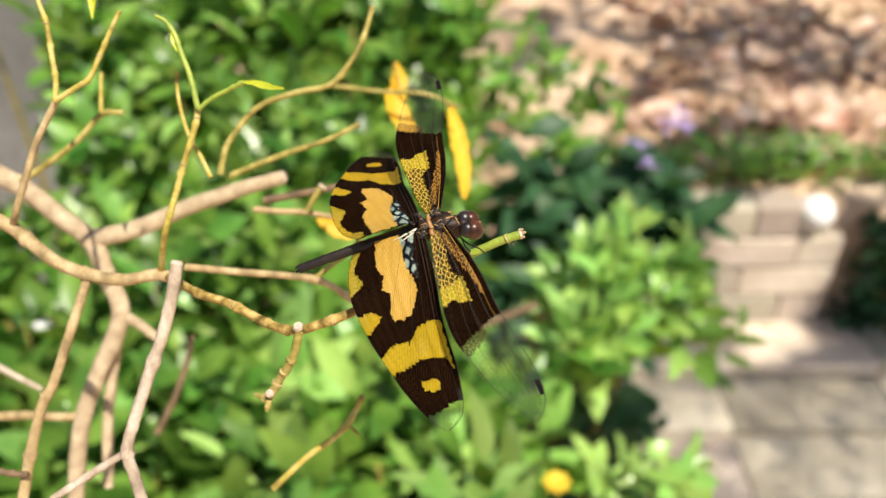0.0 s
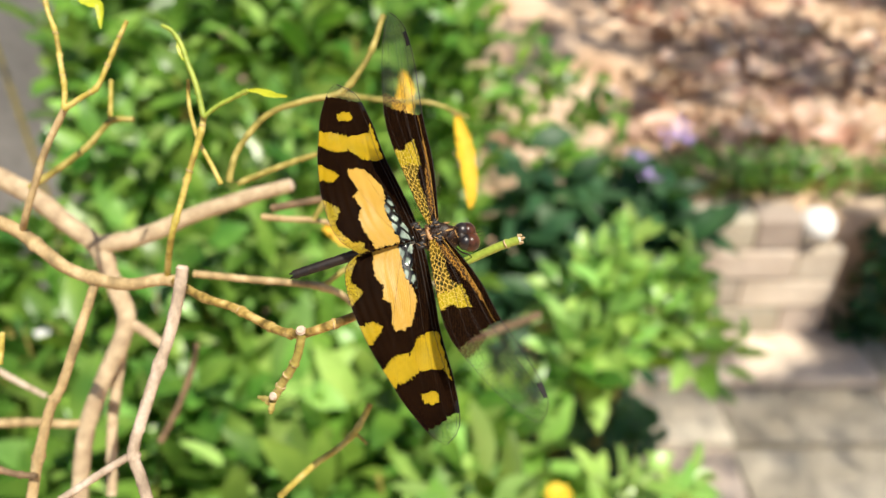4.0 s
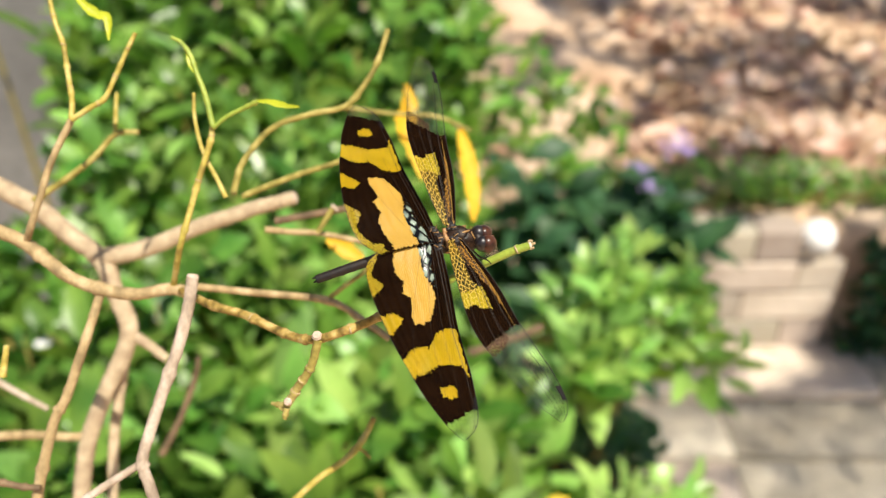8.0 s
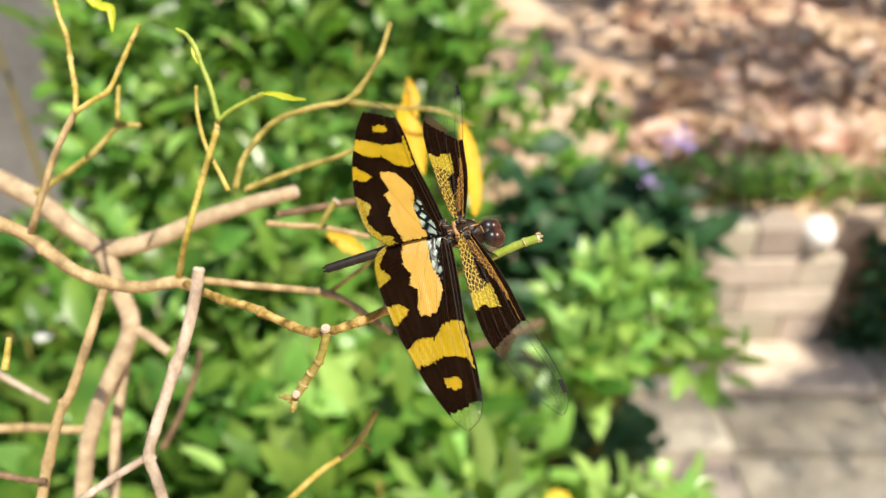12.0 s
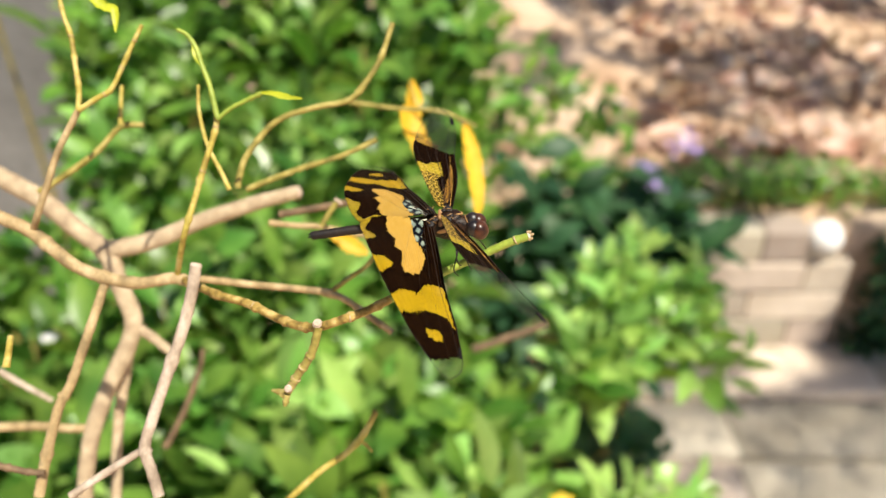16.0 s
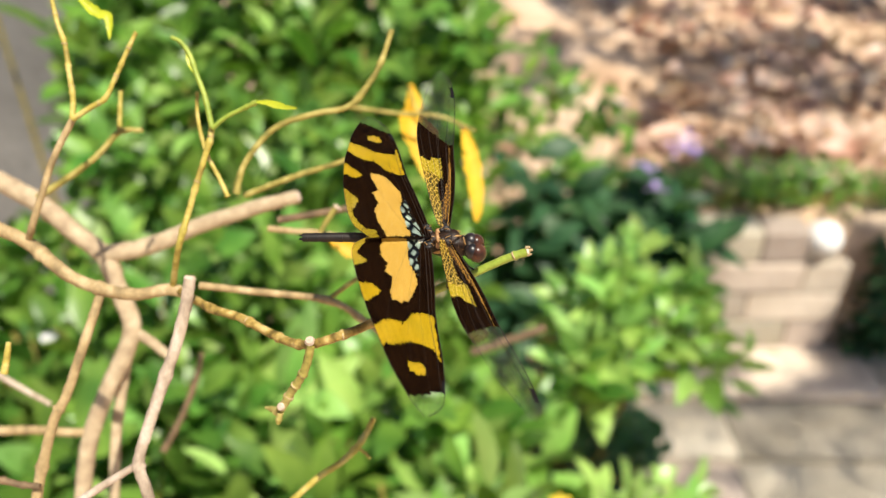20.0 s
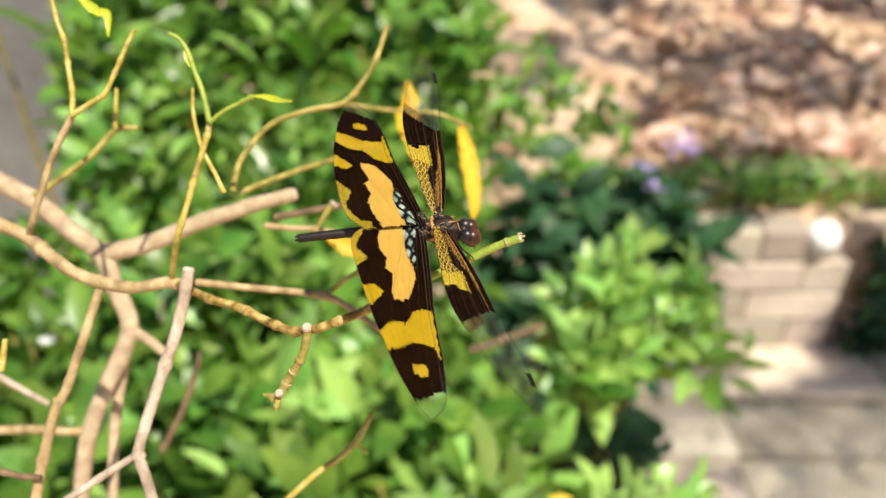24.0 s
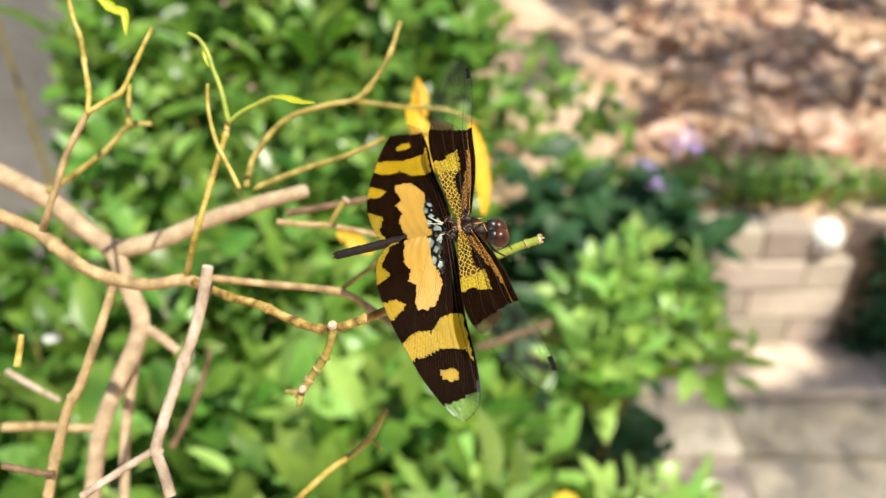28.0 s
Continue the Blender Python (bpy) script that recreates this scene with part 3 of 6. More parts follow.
TL3 = [(0.0172, 0.1088, 0.0290), (0.0215, 0.1116, 0.0290), (0.0246, 0.1136, 0.0290), (0.0270, 0.1185, 0.0290), (0.0292, 0.1235, 0.0290), (0.0314, 0.1282, 0.0290)]
limb("shoot", TL3, 0.00064, 0.00046, M_BARK_GOLD, bough, per=8, nodes=(0.38, 0.7), rough=0.12)
SH = [(0.0376, 0.0708, 0.0227), (0.0425, 0.0801, 0.0324), (0.0447, 0.0881, 0.0324), (0.0466, 0.0949, 0.0324), (0.0492, 0.1036, 0.0324), (0.0497, 0.1070, 0.0324)]
limb("shoot", SH, 0.00071, 0.00064, M_BARK_GOLD, bough, per=8, nodes=(0.3, 0.55, 0.8), rough=0.12)
SH2 = [(0.0501, 0.1066, 0.0336), (0.0485, 0.1132, 0.0336), (0.0465, 0.1184, 0.0336), (0.0453, 0.1218, 0.0336), (0.0433, 0.1247, 0.0336), (0.0411, 0.1259, 0.0336)]
limb("shoot", SH2, 0.00065, 0.00040, M_BARK_GREEN, bough, per=8, nodes=(0.5, 0.7), rough=0.12)
SH3 = [(0.0501, 0.1063, 0.0336), (0.0531, 0.1087, 0.0336), (0.0570, 0.1105, 0.0341), (0.0603, 0.1116, 0.0357)]
limb("shoot", SH3, 0.00050, 0.00050, M_BARK_GREEN, bough, per=8, nodes=(0.75, 0.92))
hanging_leaf([(0.0604, 0.1115, 0.0357), (0.0637, 0.1108, 0.0381), (0.0674, 0.1094, 0.0411), (0.0709, 0.1086, 0.0445)], 0.00101, M_BUD, bough, "young_leaf", 0.2, (0, 0.6, 0.8))
hanging_leaf([(0.0177, 0.1370, 0.0290), (0.0202, 0.1343, 0.0290), (0.0229, 0.1322, 0.0290), (0.0252, 0.1313, 0.0290), (0.0256, 0.1265, 0.0290)], 0.00114, M_BUD, bough, "young_leaf", 0.2, (0, 0.3, 0.9))
hanging_leaf([(0.0468, 0.1181, 0.0336), (0.0456, 0.1196, 0.0336), (0.0444, 0.1223, 0.0336)], 0.00068, M_BUD, bough, "young_leaf", 0.2, (0, 0.3, 0.9))
PERCH = [(0.0394, 0.0705, 0.0233), (0.0519, 0.0679, 0.0381), (0.0591, 0.0667, 0.0431), (0.0657, 0.0644, 0.0470), (0.0719, 0.0629, 0.0524), (0.0767, 0.0632, 0.0569), (0.0820, 0.0650, 0.0591), (0.0864, 0.0666, 0.0570), (0.0899, 0.0683, 0.0545)]
limb("perch_twig", PERCH, 0.00093, 0.00082, M_BARK_PERCH, bough, "jointed tan twig", per=10, rough=0.12, nodes=(0.12, 0.3, 0.44, 0.55, 0.78, 0.93), swell=0.3)
PERCH2 = [(0.0899, 0.0683, 0.0545), (0.0952, 0.0712, 0.0530), (0.1007, 0.0738, 0.0520), (0.1072, 0.0768, 0.0525), (0.1130, 0.0795, 0.0540), (0.1166, 0.0807, 0.0550)]
limb("perch_twig", PERCH2, 0.00081, 0.00079, M_BARK_GREEN, bough, "fresh green twig end", per=10, rough=0.08, nodes=(0.86,), swell=0.25)
for s in (0.3, 0.44, 0.78):
    scar_ring(PERCH, s, 0.00084, bough)
scar_ring(PERCH2, 0.86, 0.0008, bough)
cut_face([(0.1129, 0.0795, 0.0550), (0.1164, 0.0807, 0.0550)], 0.00085, bough)
for u in [(0.1162, 0.0814, 0.0552), (0.1167, 0.0809, 0.0552), (0.1165, 0.0801, 0.0552)]:
    limb("bud", [u, Vector(u) + Vector((0.0006, 0.0002, 0.0004))], 0.00035, 0.0002, M_SCAR, bough)
cut_face([Vector([(0.0767, 0.0634, 0.0569)][0]) + Vector((0, 0, 0.0004)), Vector([(0.0767, 0.0636, 0.0569)][0]) + Vector((0, 0.0004, 0.0012))], 0.00105, bough)
TIP = [(0.0769, 0.0632, 0.0580), (0.0757, 0.0590, 0.0568), (0.0744, 0.0565, 0.0557), (0.0725, 0.0539, 0.0538), (0.0704, 0.0507, 0.0518), (0.0686, 0.0491, 0.0503)]
limb("twig", TIP, 0.00082, 0.00082, M_BARK_OLIVE, bough, "knobbly olive twig with leaf scars", per=10, rough=0.16, nodes=(0.3, 0.5, 0.68, 0.85), swell=0.35)
for s in (0.3, 0.5, 0.68):
    scar_ring(TIP, s, 0.0008, bough)
cut_face([Vector([(0.0705, 0.0508, 0.0524)][0]), Vector([(0.0703, 0.0507, 0.0523)][0]) + Vector((0, 0.0001, 0.0010))], 0.00085, bough)
limb("bud", [(0.0695, 0.0498, 0.0515), (0.0677, 0.0496, 0.0499), (0.0663, 0.0496, 0.0488)], 0.00065, 0.00033, M_BARK_OLIVE, bough, nodes=(0.5,))
limb("bud", [(0.0699, 0.0494, 0.0519), (0.0695, 0.0479, 0.0515), (0.0693, 0.0471, 0.0513)], 0.00065, 0.00044, M_BARK_OLIVE, bough, nodes=(0.5,))
for pts, r in ((TL2, 0.00057), (TL3, 0.00057), (SH, 0.00066)):
    for s in (0.3, 0.6, 0.85):
        scar_ring(pts, s, r, bough)


# ---- the dragonfly ----
MM = 0.001
dragonfly = thing("dragonfly", None, "dragonfly with dark brown and yellow patterned wings perched on a twig", "dragonfly")


def inside(x, y, poly):
    hit = False
    j = len(poly) - 1
    for i in range(len(poly)):
        (xi, yi), (xj, yj) = poly[i], poly[j]
        if (yi > y) != (yj > y) and x < (xj - xi) * (y - yi) / (yj - yi) + xi:
            hit = not hit
        j = i
    return hit


# wings in mm: first along the body towards the head, then outwards along the wing
HIND_LEAD = [(0.4, -1.35), (0.8, 0.0), (0.8, 4.3), (0.6, 9.4), (0.2, 14.2), (0.4, 19.0), (0.7, 22.4), (0.6, 26.0), (0.4, 29.1), (-0.3, 31.5), (-1.6, 32.9), (-3.2, 33.5)]
HIND_TRAIL = [(-10.3, -1.35), (-12.1, -0.6), (-13.2, 1.2), (-14.0, 3.6), (-14.4, 6.5), (-14.3, 8.9), (-13.5, 12.8), (-12.4, 16.8), (-10.9, 20.6), (-9.5, 24.6), (-7.6, 28.3), (-5.9, 31.1), (-4.4, 33.0), (-3.6, 33.5)]
HIND_PATCHES = [
    ("clear_tip", [(1.5, 28.3), (0.3, 28.6), (-1.0, 29.0), (-2.3, 29.5), (-4.0, 30.0), (-5.6, 30.4), (-8, 31), (-8, 36), (2, 36)]),
    ("yellow_spot", [(-5.7, 24.3), (-4.2, 24.1), (-2.8, 24.9), (-3.0, 26.2), (-4.4, 26.6), (-5.8, 26.0)]),
    ("yellow_band", [(-12.5, 19.3), (-11.1, 18.7), (-9.8, 17.5), (-8.2, 16.9), (-6.3, 17.5), (-5.3, 16.5), (-4.2, 15.1), (-2.0, 14.4), (-0.2, 14.8), (-0.1, 18.0), (0.3, 23.7), (-0.3, 22.6), (-0.8, 21.1), (-1.6, 21.3), (-2.6, 20.5), (-3.9, 20.7), (-5.0, 20.4), (-6.3, 20.8), (-8.0, 21.7), (-10.0, 22.0), (-12, 22.6)]),
    ("yellow_lobe", [(-16, 11.3), (-13.6, 11.1), (-11.2, 10.7), (-9.9, 11.8), (-10.9, 13.1), (-12.5, 14.4), (-15, 15)]),
    ("yellow_margin", [(-9.0, -3), (-9.2, -1.0), (-10.9, -0.5), (-11.9, 1.0), (-12.7, 3.5), (-11.6, 5.0), (-12.3, 6.2), (-14.1, 7.4), (-17, 8), (-17, -3)]),
    ("milky_patch", [(-3.4, -3), (-1.0, -3), (-1.2, 0), (-1.7, 1.7), (-2.4, 3.2), (-1.7, 4.9), (-2.4, 6.6), (-3.6, 5.2), (-4.0, 3.4), (-3.5, 0.2)]),
    ("straw_patch", [(-7.8, -3), (-7.9, -0.8), (-8.5, 1.1), (-8.7, 3.2), (-8.1, 5.9), (-8.9, 7.6), (-7.5, 8.5), (-7.6, 10.2), (-8.3, 11.6), (-7.7, 13.0), (-6.2, 13.2), (-4.9, 12.9), (-3.5, 10.4), (-2.6, 7.6), (-3.6, 5.2), (-4.0, 3.4), (-3.5, 0.2), (-3.4, -3)]),
]
FORE_LEAD = [(0.9, 0), (2.6, 3.4), (4.3, 7.0), (5.7, 11.0), (6.6, 15.0), (7.4, 18.0), (9.1, 22.4), (10.5, 26.3), (11.3, 29.5), (11.7, 32.0), (11.2, 34.2), (9.6, 35.6)]
FORE_TRAIL = [(-1.9, 0), (-2.3, 2.5), (-2.4, 6.0), (-2.3, 9.5), (-2.3, 12.4), (-2.2, 15.2), (-1.8, 18.2), (-1.1, 20.6), (0.2, 23.0), (1.8, 26.0), (3.6, 29.2), (6.0, 32.4), (8.0, 34.6), (9.2, 35.6)]
FORE_PATCHES = [
    ("smoky_band", [(3.9, 19.1), (2.4, 19.9), (1.0, 20.8), (-0.4, 21.9), (-4, 22.6), (-1, 24.3), (1.4, 23.0), (2.9, 21.8), (4.4, 20.2)]),
    ("clear_tip", [(12, 16.8), (7.2, 17.5), (5.5, 18.1), (3.9, 19.1), (2.4, 19.9), (1.0, 20.8), (-0.4, 21.9), (-4, 23), (0, 33), (8, 38), (16, 33)]),
    ("amber_stripe", [(-0.8, 0.5), (0.6, 1.5), (2.3, 5.2), (4.3, 9.8), (5.2, 13.4), (4.7, 13.4), (3.5, 10.2), (1.4, 6.2), (-0.1, 2.9)]),
    ("amber_net", [(-3.5, -1), (-0.9, -1), (-0.4, 1.9), (0.1, 4.0), (0.1, 6.0), (0.4, 8.5), (1.4, 10.0), (-0.6, 11.0), (-3.5, 11.0)]),
    ("yellow_patch", [(-3.5, 11.0), (-0.6, 11.0), (1.4, 10.0), (2.1, 10.1), (2.7, 12.6), (2.9, 14.4), (1.0, 14.0), (-0.6, 13.4), (-1.6, 14.2), (-3.5, 14.4)]),
]
PATCH_LOOK = {"clear_tip": (M_W_CLEAR, "clear glassy wing tip"), "yellow_spot": (M_W_YELLOW, "small yellow spot"), "yellow_band": (M_W_YELLOW, "yellow band"),
              "yellow_lobe": (M_W_YELLOW, "yellow blotch at the hind edge"), "smoky_band": (M_W_SMOKE, "smoky brown edge of the dark patch"), "yellow_margin": (M_W_MARGIN, "yellow inner margin"),
              "straw_patch": (M_W_PALE, "straw-yellow patch"), "milky_patch": (M_W_BARE, "milky veined base"), "amber_net": (M_W_NET, "amber net of cells"),
              "amber_stripe": (M_W_AMBER, "amber stripe crossed by veins"), "yellow_patch": (M_W_CELLS, "yellow patch of pale-edged cells")}


ROOT = (12.0, -6.0)      # the cross-veined cells fan out from here


def smooth_margin(xs, ys, at):
    """The margin through its points, its corners rounded off."""
    v = np.interp(at, ys, xs)
    for _ in range(6):
        v[1:-1] = 0.25 * v[:-2] + 0.5 * v[1:-1] + 0.25 * v[2:]
    return list(v)


def wing(name, lead, trail, patches, side, stigma, label, inner=None):
    """A wing in its own space: x towards the head, y outwards (side -1: right, 1: left), slightly pleated."""
    if inner is not None:
        lead, trail = [(lead[0][0], inner)] + lead[1:], [(trail[0][0], inner)] + trail[1:]
    ly, lx = [p[1] for p in lead], [p[0] for p in lead]
    ty, tx = [p[1] for p in trail], [p[0] for p in trail]
    low = max(ly[0], ty[0])
    span = min(ly[-1], ty[-1]) - low
    rows, cols = 190, 84
    hind = name.startswith("hind")
    soft = np.linspace(low, low + span, 90)
    lx, ly = smooth_margin(lx, ly, soft), list(soft)
    tx, ty = smooth_margin(tx, ty, soft), list(soft)

    def spot(s, c, lift=0.0):
        y = low + span * s
        a, b = float(np.interp(y, ly, lx)), float(np.interp(y, ty, tx))
        x = a + (b - a) * c
        z = 0.16 * math.sin(c * 34) * math.exp(-3.2 * c) * (1 - 0.6 * s) + 0.07 * math.sin(c * 60 + s * 3) * (1 - s) * c
        if hind:
            z -= 2.2 * max(0.0, min(1.3, -x / 9.65)) ** 1.5 * math.exp(-(max(0.0, y + 0.5) / 6) ** 2)
        return Vector((x, side * y, z + lift)) * MM

    verts = [spot(i / rows, j / cols) for i in range(rows + 1) for j in range(cols + 1)]
    groups = {}
    for i in range(rows):
        for j in range(cols):
            y = low + span * (i + 0.5) / rows
            a, b = float(np.interp(y, ly, lx)), float(np.interp(y, ty, tx))
            x = a + (b - a) * (j + 0.5) / cols
            d, w = math.hypot(x - ROOT[0], y - ROOT[1]), math.atan2(x - ROOT[0], y - ROOT[1])
            d += 0.40 * noise.noise(Vector((x * 1.1, y * 1.1, 3.5)))
            row = math.floor(w * (8.0 + 0.6 * d) / 0.27)
            d = (math.floor(d / 0.36 + 0.37 * (row % 3)) + 0.5 - 0.37 * (row % 3)) * 0.36
            w = (row + 0.5) * 0.27 / (8.0 + 0.6 * d)
            qx, qy = ROOT[0] + d * math.sin(w), ROOT[1] + d * math.cos(w)
            kind = next((k for k, poly in patches if inside(qx, qy, poly)), "")
            w = cols + 1
            q = (i * w + j, i * w + j + 1, (i + 1) * w + j + 1, (i + 1) * w + j)
            groups.setdefault(kind, []).append(q if side < 0 else q[::-1])

    def fan_at(p):
        """Distance from the wing's root and way round it, in mm."""
        x, y = p.x / MM - ROOT[0], side * p.y / MM - ROOT[1]
        d = math.hypot(x, y)
        return d, math.atan2(x, y) * (8.0 + 0.6 * d)

    def piece(kind, faces, mat, parent, lab):
        used = sorted({i for q in faces for i in q})
        at = {k: n for n, k in enumerate(used)}
        ob = sheet(kind, [verts[k] for k in used], [[at[i] for i in q] for q in faces], mat, parent, lab)
        me = ob.data
        layer = me.uv_layers.new(name="fan")
        corner = np.empty(len(me.loops), dtype=np.int32)
        me.loops.foreach_get("vertex_index", corner)
        fan_map = np.array([fan_at(verts[k]) for k in used])
        layer.data.foreach_set("uv", fan_map[corner].ravel())
        return ob

    w = piece(name, groups[""], M_W_DARK, dragonfly, label)
    for kind, faces in groups.items():
        if kind:
            piece(kind, faces, PATCH_LOOK[kind][0], w, PATCH_LOOK[kind][1])
    # main veins fan out from the base
    fan = ([(0.0, 0.0, 1.0, 0.09), (0.05, 0.05, 0.5, 0.07), (0.09, 0.10, 0.97, 0.08), (0.14, 0.38, 0.93, 0.03), (0.2, 0.62, 0.8, 0.025), (0.3, 0.9, 0.66, 0.025), (1.0, 1.0, 1.0, 0.045)] if hind else
           [(0.0, 0.0, 1.0, 0.085), (0.16, 0.12, 0.5, 0.045), (0.26, 0.16, 0.97, 0.08), (0.4, 0.45, 0.42, 0.045), (0.55, 0.8, 0.9, 0.05), (0.45, 0.5, 0.96, 0.055), (0.5, 0.34, 0.98, 0.05), (0.75, 0.98, 0.7, 0.04), (1.0, 1.0, 1.0, 0.05)])
    for k, (c0, c1, far, r) in enumerate(fan):
        amber = not hind and k == 1
        bm = bmesh.new()
        n = 30
        line = [spot(far * i / n, c0 + (c1 - c0) * (i / n) ** 1.3, 0.02) for i in range(n + 1)]
        tube(bm, line, r * MM, r * (0.8 if k in (0, len(fan) - 1) else 0.4) * MM, per=1, seg=5, rough=0)
        part("leading_vein" if k == 0 else "vein", bm, M_VEIN_AMBER if amber else M_VEIN, w, "amber vein" if amber else "")
    # pterostigma: a dark cell at the leading edge
    bm = bmesh.new()
    a, b = stigma
    stigma_width = 0.07 if hind else 0.12
    n = 6
    up, down = [], []
    for i in range(n + 1):
        s = a + (b - a) * i / n
        up.append((bm.verts.new(spot(s, 0.0, 0.09)), bm.verts.new(spot(s, stigma_width, 0.09))))
        down.append((bm.verts.new(spot(s, 0.0, -0.09)), bm.verts.new(spot(s, stigma_width, -0.09))))
    for i in range(n):
        for lay, flip in ((up, 1), (down, -1)):
            q = (lay[i][0], lay[i + 1][0], lay[i + 1][1], lay[i][1])
            bm.faces.new(q if flip > 0 else q[::-1])
        for k in (0, 1):
            bm.faces.new((up[i][k], up[i + 1][k], down[i + 1][k], down[i][k]))
    part("pterostigma", bm, M_STIGMA, w, "dark wing-tip cell", smooth=False)
    return w


WINGS = {
    "right_hind": wing("hindwing", HIND_LEAD, HIND_TRAIL, HIND_PATCHES, -1, (0.81, 0.87), "brown and yellow right hindwing", -1.2),
    "right_fore": wing("forewing", FORE_LEAD, FORE_TRAIL, FORE_PATCHES, -1, (0.825, 0.895), "narrow brown and amber right forewing with clear tip"),
    "left_hind": wing("hindwing", HIND_LEAD, HIND_TRAIL, HIND_PATCHES, 1, (0.81, 0.87), "brown and yellow left hindwing", -3.4),
    "left_fore": wing("forewing", FORE_LEAD, FORE_TRAIL, FORE_PATCHES, 1, (0.825, 0.895), "narrow brown and amber left forewing with clear tip"),
}
WING_AT = {"right_hind": (-2.01, -2.23, 0), "right_fore": (1.88, -1.64, 0), "left_hind": (-2.01, 2.23, 0), "left_fore": (1.88, 1.64, 0)}


def body_part(name, balls, mat, parent, label="", u=14, v=10):
    bm = bmesh.new()
    for c, r in balls:
        ball(bm, Vector(c) * MM, [q * MM for q in r], u, v)
    return part(name, bm, mat, parent, label)


bm = bmesh.new()
ball(bm, Vector((2.0, -0.9, -2.9)) * MM, (4.5 * MM, 2.3 * MM, 2.7 * MM), 32, 22, Matrix.Rotation(radians(-12), 3, "Z"))
for v in bm.verts:
    v.co += v.normal * (0.16 * noise.noise(v.co * 900) + 0.10 * noise.noise(v.co * 2600)) * MM
thorax = part("thorax", bm, M_CHITIN_BROWN, dragonfly, "dark bronze hairy thorax")
# fine hair on the thorax
hair = random.Random(12)
hv, hf = [], []
for k in range(420):
    a, e = hair.uniform(0, 6.28), hair.uniform(-0.2, 1.45)
    n = Vector((math.cos(a) * math.cos(e), math.sin(a) * math.cos(e), math.sin(e)))
    p = Vector((2.0 + 4.45 * n.x, -0.9 - 0.2 * n.x + 2.25 * n.y, -2.9 + 2.65 * n.z))
    tip = p + (n + Vector((hair.gauss(0.2, 0.3), hair.gauss(0, 0.3), 0))).normalized() * hair.uniform(0.35, 0.8)
    side = n.cross(Vector((0.3, 0.5, 0.8))).normalized() * 0.022
    i = len(hv)
    hv += [(p - side) * MM, (p + side) * MM, tip * MM]
    hf.append((i, i + 1, i + 2))
tagged(sheet("hair", hv, hf, M_AMBER, thorax, "short pale hair"), kind="stuff")
for k in range(3):
    bm = bmesh.new()
    x0 = 4.9 - 1.5 * k
    tube(bm, [Vector((x0 + 0.3, -2.7 - 0.1 * k, -1.4)) * MM, Vector((x0, -1.9, -0.65)) * MM, Vector((x0 - 0.15, -0.9, -0.32)) * MM], 0.06 * MM, 0.1 * MM, seg=6, rough=0.1)
    part("thorax_seam", bm, M_AMBER if k % 2 == 0 else M_CHITIN, thorax, "short amber seam" if k % 2 == 0 else "")
body_part("thorax_ridge", [((3.3, -0.6, -0.25), (1.3, 0.2, 0.3)), ((-1.2, -0.2, -0.05), (0.9, 0.2, 0.25))], M_AMBER, thorax, "amber ridge between the wings")
body_part("saddle", [((0.1, 0.0, -0.16), (0.36, 1.6, 0.32)), ((0.35, 0.9, -0.05), (0.5, 0.55, 0.3)), ((0.3, -1.0, -0.05), (0.5, 0.6, 0.3)), ((0.0, -2.0, -0.3), (0.4, 0.7, 0.3))], M_SADDLE, thorax, "orange-cream saddle between the wing pairs", 18, 10)
for y0 in (-2.3, 1.0):
    body_part("side_stripe", [((2.6, y0, -1.5), (1.8, 0.3, 0.5)), ((0.2, y0 * 1.15, -1.7), (1.2, 0.25, 0.5))], M_AMBER, thorax, "dull amber stripe")
body_part("thorax_back", [((2.0, -0.3, -0.45), (2.2, 1.6, 0.6)), ((-1.6, -0.1, -0.4), (1.7, 1.5, 0.6))], M_CHITIN_BROWN, thorax, "bronze-brown back between the wings", 20, 12)
for sx, sy in ((1.7, -1.25), (1.7, 1.2), (-1.6, -1.45), (-1.6, 1.4)):
    body_part("wing_joint", [((sx, sy * 1.1, 0.0), (0.85, 0.6, 0.42)), ((sx - 0.7, sy * 0.75, 0.1), (0.55, 0.42, 0.32)), ((sx + 0.6, sy * 0.6, 0.12), (0.42, 0.6, 0.32)), ((sx - 0.2, sy * 1.5, 0.0), (0.8, 0.42, 0.3)), ((sx + 0.1, sy * 0.45, 0.16), (0.4, 0.32, 0.3))], M_CHITIN, thorax, "black knobbly wing hinge")
    for ax, ay, bx, by in ((0.75, 0.55, -0.2, 0.75), (-0.75, 0.9, -0.2, 1.35), (0.5, 1.2, 0.9, 1.6)):
        bm = bmesh.new()
        tube(bm, [Vector((sx + ax, sy * ay, 0.38)) * MM, Vector((sx + (ax + bx) / 2, sy * (ay + by) / 2, 0.46)) * MM, Vector((sx + bx, sy * by, 0.36)) * MM], 0.075 * MM, 0.05 * MM, seg=6, rough=0)
        part("hinge_edge", bm, M_AMBER, thorax, "short amber ridge")
for y0, y1, x1 in ((-0.9, -2.2, -5.2), (-0.6, -1.5, -6.6), (0.5, 1.6, -5.6), (0.8, 2.6, -4.8)):
    bm = bmesh.new()
    tube(bm, [Vector((-2.3, y0, 0.15)) * MM, Vector((-3.7, (y0 + y1) / 2, 0.55)) * MM, Vector((x1, y1, 0.8)) * MM], 0.2 * MM, 0.06 * MM, seg=6, rough=0)
    part("pale_fold", bm, M_CREAM, thorax, "cream fold behind the wing base")
head = body_part("head", [((5.6, -1.9, -2.6), (1.3, 2.3, 1.9)), ((6.7, -2.2, -3.6), (1.4, 1.6, 1.3))], M_CHITIN, dragonfly, "black head", 18, 12)
